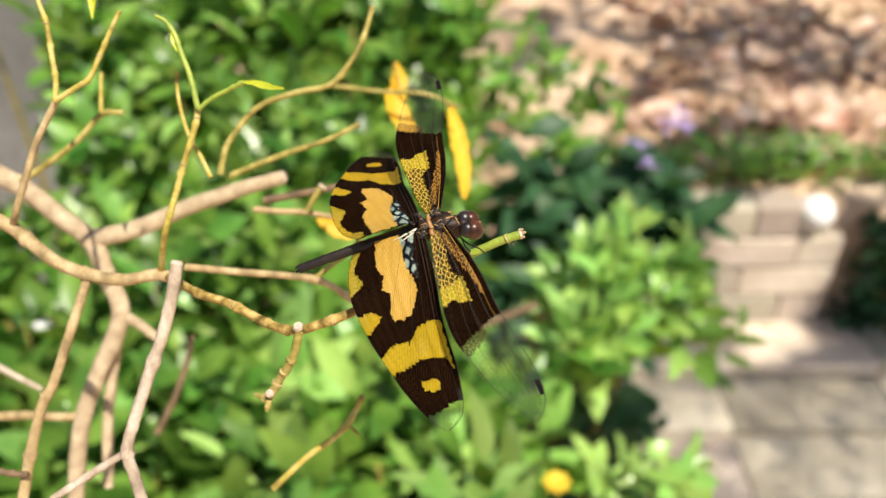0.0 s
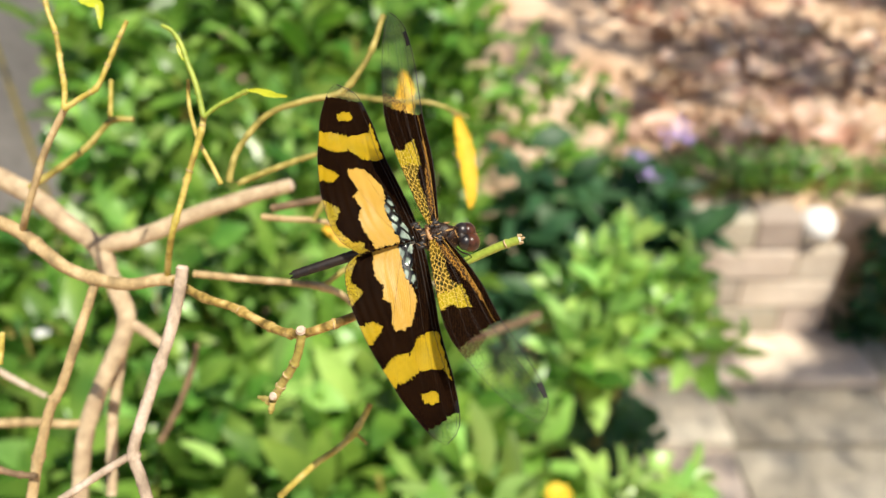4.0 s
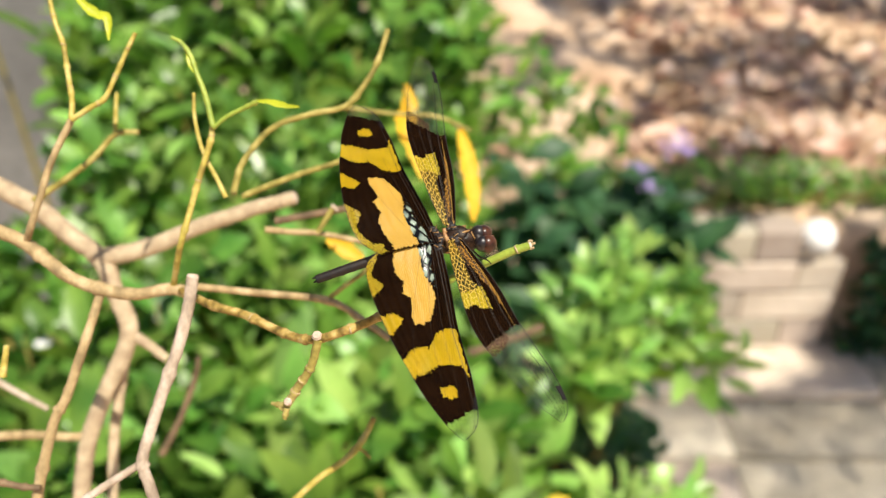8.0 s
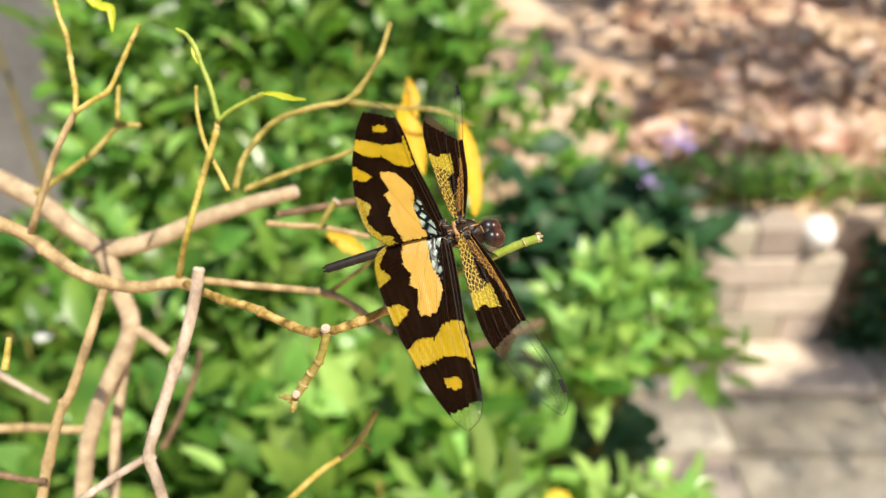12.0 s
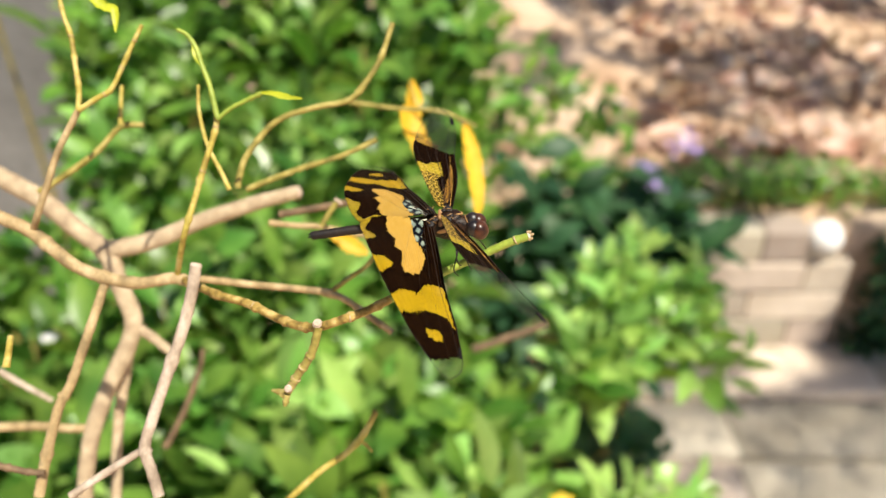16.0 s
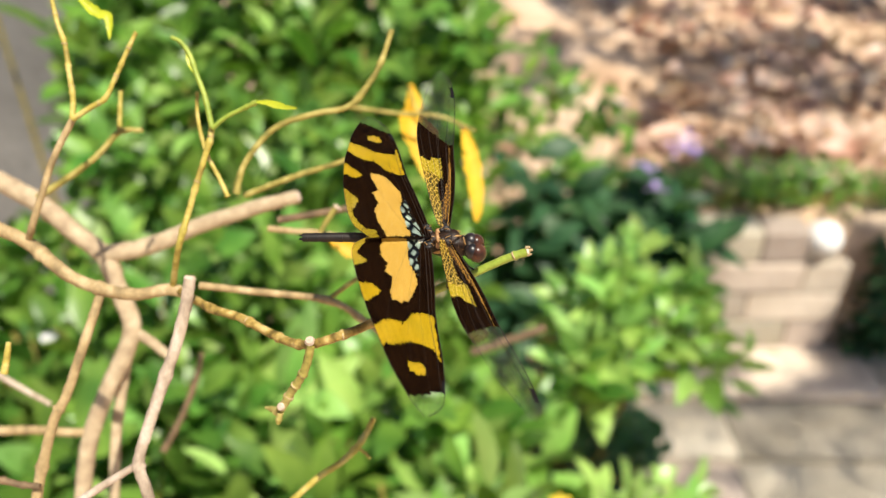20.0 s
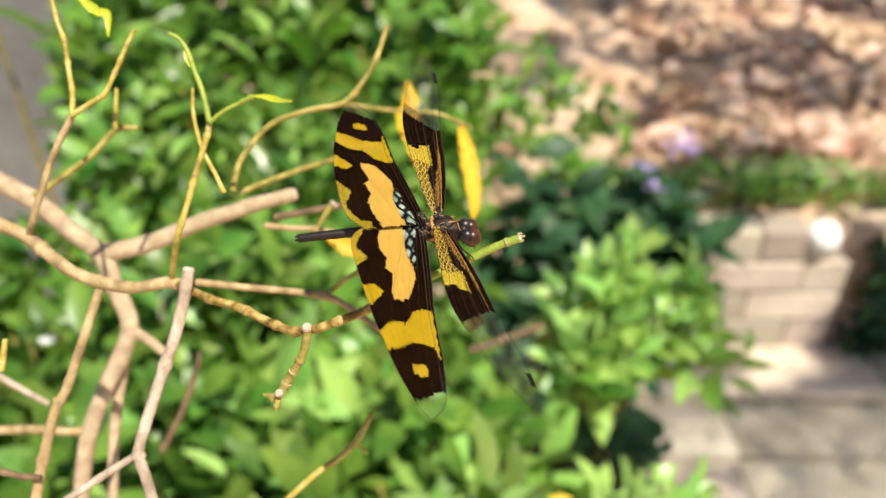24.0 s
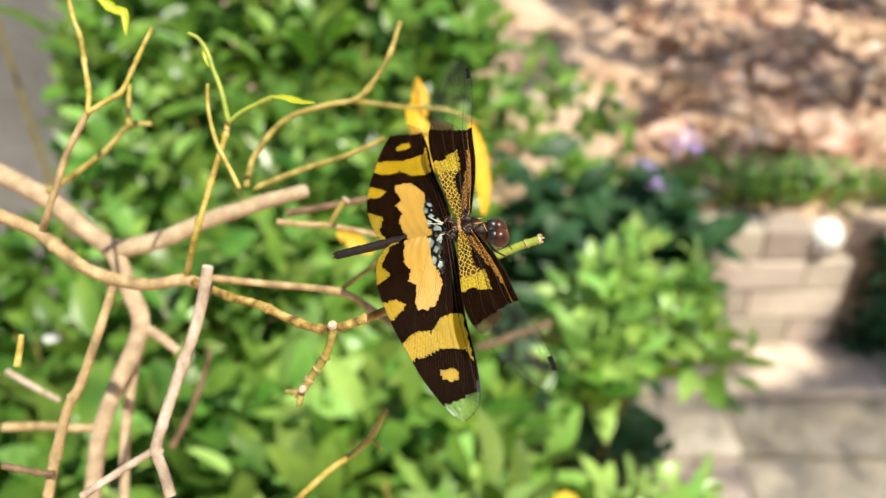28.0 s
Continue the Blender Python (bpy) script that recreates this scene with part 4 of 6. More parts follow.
for y, size in ((-3.3, 1.75), (-1.2, 1.6)):
    eye = body_part("eye", [((6.9, y, -2.6), (size * 0.98, size, size * 1.12))], M_EYE, head, "reddish-brown compound eye", 24, 18)
    body_part("eye_cap", [((6.0, y + 0.25, -2.2), (1.5, 1.5, 1.72))], M_EYE_LOW, eye, "blackish back of the eye", 18, 12)
    body_part("eye_rim", [((5.45, y * 0.9, -1.3), (0.2, 0.9, 0.45))], M_SADDLE, eye, "pale rim behind the eye")
body_part("face", [((7.9, -2.2, -3.2), (0.6, 0.9, 0.8))], M_AMBER, head, "dull amber face")
body_part("neck", [((4.9, -1.5, -2.8), (1.1, 0.8, 0.8))], M_CHITIN, dragonfly)
for y in (-2.4, -1.8):
    bm = bmesh.new()
    tube(bm, [Vector((8.1, y * 1.1, -2.6)) * MM, Vector((8.8, y * 1.15, -2.1)) * MM, Vector((9.5, y * 1.2, -2.0)) * MM], 0.08 * MM, 0.03 * MM, seg=5, rough=0)
    part("antenna", bm, M_CHITIN, head)

ABDOMEN_AT = (-2.5, 0.5, -1.3)
cuts = [0, 1.8, 4.2, 6.9, 9.6, 12.2, 14.7, 17.0, 19.2, 21.0, 22.0]
abdomen = None
for k in range(10):
    a, b = cuts[k], cuts[k + 1]
    ra, rb = [1.02 - 0.22 * q / 22 - 0.10 * math.sin(math.pi * min(1, q / 9)) for q in (a, b)]
    bm = bmesh.new()
    tube(bm, [Vector((-a - (b - a) * q / 4, 0, 0.1 * math.sin(math.pi * (a + (b - a) * q / 4) / 22))) * MM for q in range(5)], ra * 1.05 * MM, rb * 0.97 * MM, per=2, seg=14, rough=0.03)
    if abdomen is None:
        abdomen = part("abdomen", bm, M_CHITIN, dragonfly, "long thin black abdomen")
    else:
        part("abdomen_segment", bm, M_CHITIN, abdomen, "black abdomen segment")
for k in (2, 3, 4, 5, 6, 7):
    bm = bmesh.new()
    ball(bm, Vector((-cuts[k] - 0.05, 0, 0.02)) * MM, (0.10 * MM, 0.80 * MM, 0.80 * MM), 14, 6)
    part("segment_joint", bm, M_JOINT, abdomen, "greyish joint line")
for sy in (-0.35, 0.35):
    bm = bmesh.new()
    tube(bm, [Vector((-21.6, sy * 0.8, 0)) * MM, Vector((-22.2, sy, 0.1)) * MM, Vector((-22.6, sy * 1.1, 0)) * MM], 0.28 * MM, 0.15 * MM, seg=6, rough=0)
    part("tail_clasper", bm, M_CHITIN, abdomen)
for k, (x, sy, fx, fy) in enumerate(((3.6, -1, 6.2, -4.2), (3.6, 1, 6.8, -1.6), (2.2, -1, 3.4, -5.6), (2.2, 1, 4.0, -3.0), (0.8, -1, 0.6, -6.4), (0.8, 1, 1.4, -4.0))):
    bm = bmesh.new()
    tube(bm, [Vector((x, -0.8 + sy * 1.0, -4.6)) * MM, Vector((x + 1.2, -1.4 + sy * 2.2, -6.4)) * MM, Vector((fx, fy, -8.6)) * MM, Vector((fx + 0.5, fy - 0.4, -10.4)) * MM], 0.2 * MM, 0.1 * MM, per=4, seg=6, rough=0.05)
    part("leg", bm, M_CHITIN, dragonfly, "thin black leg")


# ---- the hedge and the plants round it ----
rnd = random.Random(4)
LEAVES = [leaf_shape(0.060, 0.0225, 0.3, 0.22, 0.95), leaf_shape(0.053, 0.0265, 0.2, 0.30, 1.0), leaf_shape(0.068, 0.0230, 0.35, 0.12, 0.9)]
LEAF_MESH = []
for q, (lv, lf) in enumerate(LEAVES):
    lm = bpy.data.meshes.new("leaf")
    lm.from_pydata([tuple(p) for p in lv], [], lf)
    lm.polygons.foreach_set("use_smooth", [True] * len(lm.polygons))
    lm.materials.append(M_LEAF_ONE)
    LEAF_MESH.append(lm)


def sprig_leaves(r, at, axis, n, size):
    """The leaves of one sprig: (which shape, turn, place, size) from the tip downwards."""
    base = frame_of(axis, Vector((0.3, 1, 0.1)))
    a0 = r.uniform(0, 6.28)
    for k in range(n):
        a = a0 + k * 2.4 + r.uniform(-0.3, 0.3)
        open_ = radians(25 + 55 * (k + 0.5) / n + r.uniform(-10, 10))
        way = base @ Vector((math.cos(open_), math.sin(open_) * math.cos(a), math.sin(open_) * math.sin(a)))
        up = Vector(axis) - way * Vector(axis).dot(way)
        turn = frame_of(way, up.normalized() if up.length > 0.05 else Vector((0, 0, 1)), r.uniform(-0.35, 0.35))
        yield r.randrange(3), turn, Vector(at) - Vector(axis) * (0.012 * k * size), size * (0.55 + 0.5 * (k + 1) / n) * r.uniform(0.85, 1.12)


# dips sunk into the hedge's top to darken spots in the camera's view
HOLLOWS = [(0.06, 0.67, 0.055, 0.26), (0.10, 0.76, 0.090, 0.34), (0.05, 0.83, 0.080, 0.22), (-0.06, 0.79, 0.070, 0.2), (-0.09, 0.71, 0.075, 0.20), (-0.23, 0.59, 0.030, 0.15)]


def hedge_top(x, y):
    dip = sum(d * math.exp(-((x - a) ** 2 + (y - b) ** 2) / (w * w)) for a, b, w, d in HOLLOWS)
    return 1.045 - dip + 0.30 * (y - 0.39) + 0.045 * noise.noise(Vector((x * 5, y * 5, 2))) + 0.03 * noise.noise(Vector((x * 13, y * 13, 5)))


hedge = thing("hedge", pose(-0.3, 0.7, -0.33), "dense hedge of small glossy bright green leaves", "hedge")
inv = hedge.matrix_world.inverted()
SINGLE = []
mass, mass_lime = Foliage(), Foliage()


def add_sprig(at, axis, n, size, lime, single):
    for which, turn, place, s in sprig_leaves(rnd, at, axis, n, size):
        if single and len(SINGLE) < 290:
            SINGLE.append((which, Matrix.LocRotScale(inv @ place, turn.to_quaternion(), (s, s, s))))
        else:
            (mass_lime if lime else mass).add(LEAVES[which], turn, inv @ place, s)
    if single:
        low = Vector(at) - Vector(axis) * 0.11
        limb("stem", [inv @ Vector(at), inv @ (Vector(at) - Vector(axis) * 0.05), inv @ low], 0.0011, 0.0017, M_BARK_OLIVE, hedge, per=2, seg=5)


for layer in range(5):
    for k in range((410, 390, 390, 350, 330)[layer]):
        x, y = rnd.uniform(-0.86, 0.17), rnd.uniform(0.16, 1.42)
        if y > 0.72 and x < -0.425 - 0.35 * (y - 0.75) + rnd.uniform(-0.04, 0.03):
            continue
        if x > 0.10 + 0.05 * noise.noise(Vector((y * 6, 1, 1))) - 0.10 * max(0, y - 0.9) - 0.11 * math.exp(-((y - 1.0) / 0.10) ** 2) - 0.04 * math.exp(-((y - 0.57) / 0.10) ** 2):
            continue
        if layer < 2 and noise.noise(Vector((x * 9, y * 9, 20 + layer))) < -0.3:
            continue
        z = hedge_top(x, y) - (0.0, 0.06, 0.13, 0.22, 0.34)[layer] - rnd.uniform(0, 0.05)
        axis = Vector((rnd.gauss(0, 0.38), rnd.gauss(-0.12, 0.38), 1)).normalized()
        if rnd.random() < 0.12 and layer == 0:
            axis = Vector((rnd.gauss(0, 0.6), -0.6, 0.6)).normalized()
        # shade at the back is put into the leaf mix: fewer lime leaves
        add_sprig((x, y, z), axis, rnd.randint(6, 9), rnd.uniform(1.0, 1.6) * (1.12 if y < 0.65 else 1.0), rnd.random() < (0.30 if y < 0.6 else 0.18 if y < 0.9 else 0.08), layer == 0 and y < 0.75 and rnd.random() < 0.3)
# shaded lower growth at the back
for k in range(330):
    x, y = rnd.uniform(-0.8, 0.08), rnd.uniform(0.85, 1.7)
    if x < -0.425 - 0.35 * (y - 0.75) or x > 0.02 - 0.1 * math.exp(-((y - 1.0) / 0.12) ** 2):
        continue
    add_sprig((x, y, hedge_top(x, y) - rnd.uniform(0.16, 0.42)), Vector((rnd.gauss(0, 0.4), rnd.gauss(-0.3, 0.4), 1)).normalized(), 7, rnd.uniform(1.0, 1.5), False, False)
for k in range(210):
    x, y = rnd.uniform(-0.5, 0.03), rnd.uniform(0.45, 1.0)
    add_sprig((x, y, rnd.uniform(0.52, 0.78)), Vector((rnd.gauss(0, 0.4), rnd.gauss(-0.2, 0.4), 1)).normalized(), 8, rnd.uniform(1.2, 1.7), False, False)
# sprigs that stand out at the hedge's open side
for x, y, z, s in ((0.17, 0.70, 1.03, 1.25), (0.21, 0.74, 1.00, 1.2), (0.26, 0.75, 0.97, 1.15), (0.30, 0.77, 0.94, 1.15), (0.22, 0.70, 0.95, 1.2), (0.15, 0.66, 0.98, 1.2), (0.33, 0.76, 1.00, 1.1),
                   (0.18, 0.72, 0.92, 1.1), (0.32, 0.80, 0.98, 1.0), (0.23, 0.80, 1.04, 1.0), (0.34, 0.78, 0.93, 1.1), (0.29, 0.76, 1.00, 1.1), (0.20, 0.75, 1.03, 1.2),
                   (0.20, 0.47, 0.97, 1.0), (0.23, 0.49, 0.93, 1.0), (0.25, 0.46, 0.90, 0.9), (0.20, 0.42, 0.88, 1.0)):
    for k in range(2):
        axis = Vector((rnd.gauss(0.15, 0.3), rnd.gauss(-0.25, 0.3), 1)).normalized()
        add_sprig((x + rnd.gauss(0, 0.015), y + rnd.gauss(0, 0.02), z + rnd.gauss(0, 0.012)), axis, 9, s * rnd.uniform(0.8, 1.1), rnd.random() < 0.7, k == 0 and y < 0.6)
for which, m in SINGLE:
    ob = new("leaf", LEAF_MESH[which])
    ob.parent = hedge
    ob.matrix_local = m
tagged(mass.build("foliage", M_LEAF, hedge), kind="stuff")
tagged(mass_lime.build("young_foliage", M_LIME, hedge, "lime-green leaves, more of them where the hedge is brighter"), kind="stuff")
# woody stems inside
for k in range(26):
    x, y = rnd.uniform(-0.75, -0.03), rnd.uniform(0.25, 1.25)
    top = hedge_top(x, y) - 0.06
    limb("stem", [inv @ Vector((x * 0.9 - 0.03, y, -0.34)), inv @ Vector((x + rnd.gauss(0, 0.04), y + rnd.gauss(0, 0.04), 0.4)), inv @ Vector((x + rnd.gauss(0, 0.05), y, top))], 0.011, 0.003, M_BARK_OLIVE, hedge, per=4, seg=6)


def loose_bush(name, clumps, shape, mat, label, category, per, seed, at, spread=0.05, lean=(0, -0.2, 1), sizes=(0.8, 1.2)):
    """A low plant: stems from the ground to each clump, and leaves round it."""
    r = random.Random(seed)
    ob = thing(name, pose(*at), label, category)
    back = ob.matrix_world.inverted()
    f = Foliage()
    for x, y, z in clumps:
        axis = Vector((lean[0] + r.gauss(0, 0.3), lean[1] + r.gauss(0, 0.3), lean[2])).normalized()
        limb("stem", [back @ Vector((at[0] + r.gauss(0, 0.04), at[1] + r.gauss(0, 0.04), at[2] - 0.01)), back @ Vector(((at[0] + x) / 2, (at[1] + y) / 2, (at[2] + z) / 2 - 0.02)), back @ Vector((x, y, z))], 0.006, 0.0015, M_BARK_OLIVE, ob, per=3, seg=5)
        for k in range(per):
            a = r.uniform(0, 6.28)
            o = radians(r.uniform(25, 100))
            b = frame_of(axis, Vector((0.3, 1, 0.1)))
            way = b @ Vector((math.cos(o), math.sin(o) * math.cos(a), math.sin(o) * math.sin(a)))
            p = Vector((x, y, z)) + Vector([r.gauss(0, spread) for _ in range(3)]) * 0.6
            f.add(shape, frame_of(way, Vector((0, -0.2, 1)), r.uniform(-0.5, 0.5)), back @ p, r.uniform(*sizes))
    tagged(f.build("foliage", mat, ob), kind="stuff")
    return ob


r = random.Random(9)
BIG = leaf_shape(0.095, 0.040, 0.25, 0.3, 0.8, 7)
lav = loose_bush("flowering_shrub", [(0.29 + r.uniform(-0.15, 0.15), 1.22 + r.uniform(-0.1, 0.08), r.uniform(0.62, 0.88)) for _ in range(38)] + [(r.uniform(0.0, 0.17), 1.2 + r.uniform(-0.1, 0.1), r.uniform(0.42, 0.66)) for _ in range(22)], BIG, M_DARKLEAF_SHADE,
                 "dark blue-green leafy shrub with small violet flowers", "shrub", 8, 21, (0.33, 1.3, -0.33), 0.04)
back = lav.matrix_world.inverted()
for x, y, z in ((0.41, 1.18, 0.985), (0.40, 1.17, 0.965), (0.42, 1.18, 0.955), (0.34, 1.17, 0.93), (0.36, 1.16, 0.90), (0.385, 1.17, 0.97)):
    fl = Foliage()
    for k in range(9):
        a = k * 2.4
        fl.add(leaf_shape(0.014, 0.010, 0.2, 0.3, 0.7, 3), frame_of(Vector((math.cos(a), math.sin(a) - 0.3, 0.5)), Vector((0, 0, 1))), back @ Vector((x + r.gauss(0, 0.006), y, z + r.gauss(0, 0.006))))
    fl.build("violet_flower", M_PETAL, lav, "small violet flower cluster")
MID = leaf_shape(0.06, 0.026, 0.25, 0.3, 0.75, 6)
loose_bush("garden_shrub", [(r.uniform(0.06, 0.33), r.uniform(1.3, 1.55), r.uniform(0.84, 1.0)) for _ in range(17)], MID, M_LEAF,
                        "light green leafy shrub beside the hedge", "shrub", 9, 23, (0.15, 1.45, -0.33), 0.045)
cover = loose_bush("ground_cover", [(r.uniform(0.45, 1.6), r.uniform(2.15, 2.32), r.uniform(0.26, 0.32)) for _ in range(80)], leaf_shape(0.05, 0.02, 0.2, 0.3, 0.7, 4), M_LEAF,
                   "low green ground cover along the wall", "plant", 9, 31, (1.0, 2.28, 0.20), 0.04)
# leaf colour darkened to stand for the shade at the wall's end
loose_bush("side_shrub", [(x + 0.75 * r.random() ** 1.5, y, r.uniform(-0.22, 0.22)) for x, y in ((1.42, q) for q in (r.uniform(1.93, 2.20) for _ in range(170)))], MID, M_DARKLEAF_SHADE,
                       "leafy shrub at the end of the wall, coloured dark for its shade", "shrub", 9, 33, (1.8, 2.0, -0.26), 0.05)
# dark leaves put into the gap between hedge and steps in place of shade
under = loose_bush("shade_filler_leaves", [(r.uniform(0.16, 0.46), r.uniform(0.85, 1.35), r.uniform(-0.2, 0.30)) for _ in range(70)] + [(r.uniform(0.38, 0.57), r.uniform(1.42, 1.66), r.uniform(-0.27, -0.12)) for _ in range(30)], MID, M_DARKLEAF_SHADE,
                   "dark leaves added for the shade between hedge and steps", "shrub", 9, 41, (0.3, 1.1, -0.33), 0.06)
# small golden blossom and white blossom in the hedge
bl = thing("golden_flower", pose(0.097, 0.40, 1.035), "small golden yellow flower in the hedge", "flower")
f = Foliage()
for k in range(8):
    f.add(leaf_shape(0.013, 0.010, 0.2, 0.2, 0.7, 3), frame_of(Vector((math.cos(k * 0.785), math.sin(k * 0.785), 0.5)), Vector((0, 0, 1))), Vector((0, 0, 0)))
f.build("petals", M_GOLD, bl)
limb("stalk", [(0, 0, 0), (0.002, 0.004, -0.05), (0.0, 0.01, -0.12)], 0.001, 0.0012, M_BARK_GREEN, bl)
bl = thing("white_flower", pose(-0.400, 0.575, 1.06), "small white flower in the hedge", "flower")
f = Foliage()
for k in range(6):
    f.add(leaf_shape(0.010, 0.008, 0.2, 0.2, 0.7, 3), frame_of(Vector((math.cos(k * 1.05), math.sin(k * 1.05), 0.5)), Vector((0, 0, 1))), Vector((0, 0, 0)))
f.build("petals", M_WHITE, bl)
limb("stalk", [(0, 0, 0), (0.002, 0.004, -0.05), (0.0, 0.01, -0.12)], 0.001, 0.0012, M_BARK_GREEN, bl)

# ---- dry leaves on the bed ----
f = Foliage()
DRY = [leaf_shape(0.095, 0.055, 0.5, 0.3, 0.75, 4), leaf_shape(0.080, 0.050, -0.5, -0.3, 0.8, 4), leaf_shape(0.12, 0.065, 0.7, 0.1, 0.7, 4)]
r = random.Random(17)
for k in range(2600):
    x, y = r.uniform(-0.6, 3.4), 2.5 + 3.4 * r.random() ** 1.4
    if r.random() > 0.35 + 0.65 * (0.5 + noise.noise(Vector((x * 2.2, y * 2.2, 4)))) * (1.4 if x > 1.2 else 0.6 if x > 0.8 else 0.0) - (0.3 if x < 0.9 else 0):
        continue
    z = 0.215 + 0.035 * noise.noise(Vector((x * 1.7, y * 1.7, 0))) + 0.02 * (y - 2.4) + r.uniform(0.006, 0.03)
    a = r.uniform(0, 6.28)
    f.add(DRY[r.randrange(3)], frame_of(Vector((math.cos(a), math.sin(a), r.gauss(0, 0.5))), Vector((r.gauss(0, 0.5), r.gauss(0, 0.5) - 0.3, 1))), (x, y, z + 0.01), r.uniform(0.8, 1.7))
tagged(f.build("leaf_litter", M_LITTER), "dry curled brown leaves strewn over the soil", "leaf litter", kind="stuff")

# ---- the unseen tree added to shade the steps ----
# gaps cut in the crown to put sun patches at these spots, and how wide
LIT = [(0.70, 3.27, 0.20, 0.190), (1.49, 4.11, 0.20, 0.200), (1.85, 4.02, 0.20, 0.180), (2.01, 3.69, 0.20, 0.150), (0.60, 2.95, 0.20, 0.100),
       (1.55, 2.58, 0.20, 0.190), (1.75, 2.86, 0.20, 0.120), (0.34, 2.86, 0.20, 0.140), (0.95, 2.75, 0.20, 0.110),
       (0.86, 2.05, 0.24, 0.085), (0.97, 2.05, 0.24, 0.085), (1.21, 2.03, 0.25, 0.080), (0.90, 2.01, 0.03, 0.075), (0.98, 2.01, 0.04, 0.085),
       (1.115, 2.01, 0.06, 0.072), (1.24, 2.01, 0.04, 0.085), (1.02, 2.01, -0.15, 0.075), (1.23, 2.01, -0.17, 0.070), (0.90, 2.02, 0.14, 0.050),
       (0.66, 2.02, 0.19, 0.050), (1.10, 1.93, -0.24, 0.055), (1.06, 1.85, -0.24, 0.062), (0.92, 1.795, -0.24, 0.040),
       (1.20, 2.28, 0.25, 0.150), (1.50, 2.25, 0.25, 0.150)]
tree = thing("tree", pose(4.6, 0.4, -0.33), "unseen garden tree added to dapple the steps with shade", "tree")
back = tree.matrix_world.inverted()
limb("trunk", [back @ Vector(p) for p in ((4.6, 0.4, -0.4), (4.5, 0.45, 2.0), (4.3, 0.5, 4.2), (3.9, 0.6, 6.0))], 0.17, 0.09, M_BARK_TAN, tree, per=5, seg=12, rough=0.2)
for ends in (((4.3, 0.5, 4.3), (3.6, -0.2, 5.8), (2.6, -0.8, 6.9)), ((3.9, 0.6, 6.0), (3.3, 0.9, 6.8), (2.7, 1.2, 7.2)), ((4.2, 0.5, 4.9), (4.3, 1.6, 6.2), (4.0, 2.6, 7.1)), ((3.9, 0.6, 6.0), (3.4, 0.0, 6.7), (2.8, 0.1, 7.3)), ((4.3, 0.5, 4.5), (4.9, -0.2, 6.0), (5.0, -0.8, 7.0))):
    limb("bough", [back @ Vector(p) for p in ends], 0.07, 0.015, M_BARK_TAN, tree, per=5, seg=8, rough=0.2)
f = Foliage()
r = random.Random(5)
CROWN = [leaf_shape(0.12, 0.06, 0.2, 0.2, 0.75, 4), leaf_shape(0.10, 0.055, 0.3, 0.3, 0.75, 4)]
for k in range(10600):
    gx, gy, h = r.uniform(0.13, 3.0), r.uniform(0.85, 5.6), r.uniform(6.4, 7.8)
    if gx < 0.42 and 1.30 < gy < 2.7 or gx > 0.5 and gy < 1.80 or gy > 2.3 and (noise.noise(Vector((gx * 1.6, gy * 1.6, 3))) > 0.04 + (0.3 if gx < 1.05 and gy > 2.8 else 0.0) or r.random() < 0.45):
        continue
    p = Vector((gx, gy, 0)) + SUN_WAY * (h / SUN_WAY.z)
    free = False
    for X, Y, Z, R in LIT:
        q = p - SUN_WAY * ((p.z - Z) / SUN_WAY.z)
        if (q.x - X) ** 2 + (q.y - Y) ** 2 < (R + 0.035) ** 2:
            free = True
            break
    if free:
        continue
    for again in range(2 if gy < 1.95 else 1):
        a = r.uniform(0, 6.28)
        q = p + Vector((r.uniform(-0.05, 0.05), r.uniform(-0.05, 0.05), 0)) * again
        f.add(CROWN[k % 2], frame_of(Vector((math.cos(a), math.sin(a), r.gauss(-0.15, 0.3))), Vector((r.gauss(0, 0.35), r.gauss(0, 0.35), 1))), back @ q, r.uniform(0.8, 1.3) * (0.85 if gy < 1.66 else 1.0))
# even screen of small unseen leaves, added to dim the steps softly
step = 0.0242
for i in range(int(2.6 / step)):
    for j in range(int(0.98 / step)):
        gx, gy, h = 0.5 + (i + r.uniform(0.1, 0.9)) * step, 0.85 + (j + r.uniform(0.1, 0.9)) * step, r.uniform(6.6, 7.8)
        p = Vector((gx, gy, 0)) + SUN_WAY * (h / SUN_WAY.z)
        if any((p.x - SUN_WAY.x * (p.z - Z) / SUN_WAY.z - X) ** 2 + (p.y - SUN_WAY.y * (p.z - Z) / SUN_WAY.z - Y) ** 2 < (R + 0.015) ** 2 for X, Y, Z, R in LIT):
            continue
        a = r.uniform(0, 6.28)
        f.add(CROWN[j % 2], frame_of(Vector((math.cos(a), math.sin(a), r.gauss(-0.15, 0.2))), Vector((r.gauss(0, 0.25), r.gauss(0, 0.25), 1))), back @ p, r.uniform(0.34, 0.46))
tagged(f.build("crown", M_CROWN, tree, "crown of broad green leaves with gaps cut for sun patches"), kind="stuff")


# ---- the steps, the landing and the kerb, stone by stone ----
steps = tagged(new("steps"), "shallow garden steps of tan stone slabs in dappled shade", "steps", kind="structure")
SHAPES = {}


def stone(name, parent, at, size, mat, turn=0.0, bevel=0.007):
    key = (tuple(round(s, 3) for s in size), mat.name)
    if key not in SHAPES:
        bm = bmesh.new()
        block(bm, [-s / 2 for s in size], [s / 2 for s in size], bevel, 0.003)
        me = bpy.data.meshes.new(name)
        bm.to_mesh(me)
        bm.free()
        me.materials.append(mat)
        SHAPES[key] = me
    ob = new(name, SHAPES[key])
    ob.parent = parent
    ob.matrix_world = pose(*at, 0, 0, turn)
    return ob


r = random.Random(3)
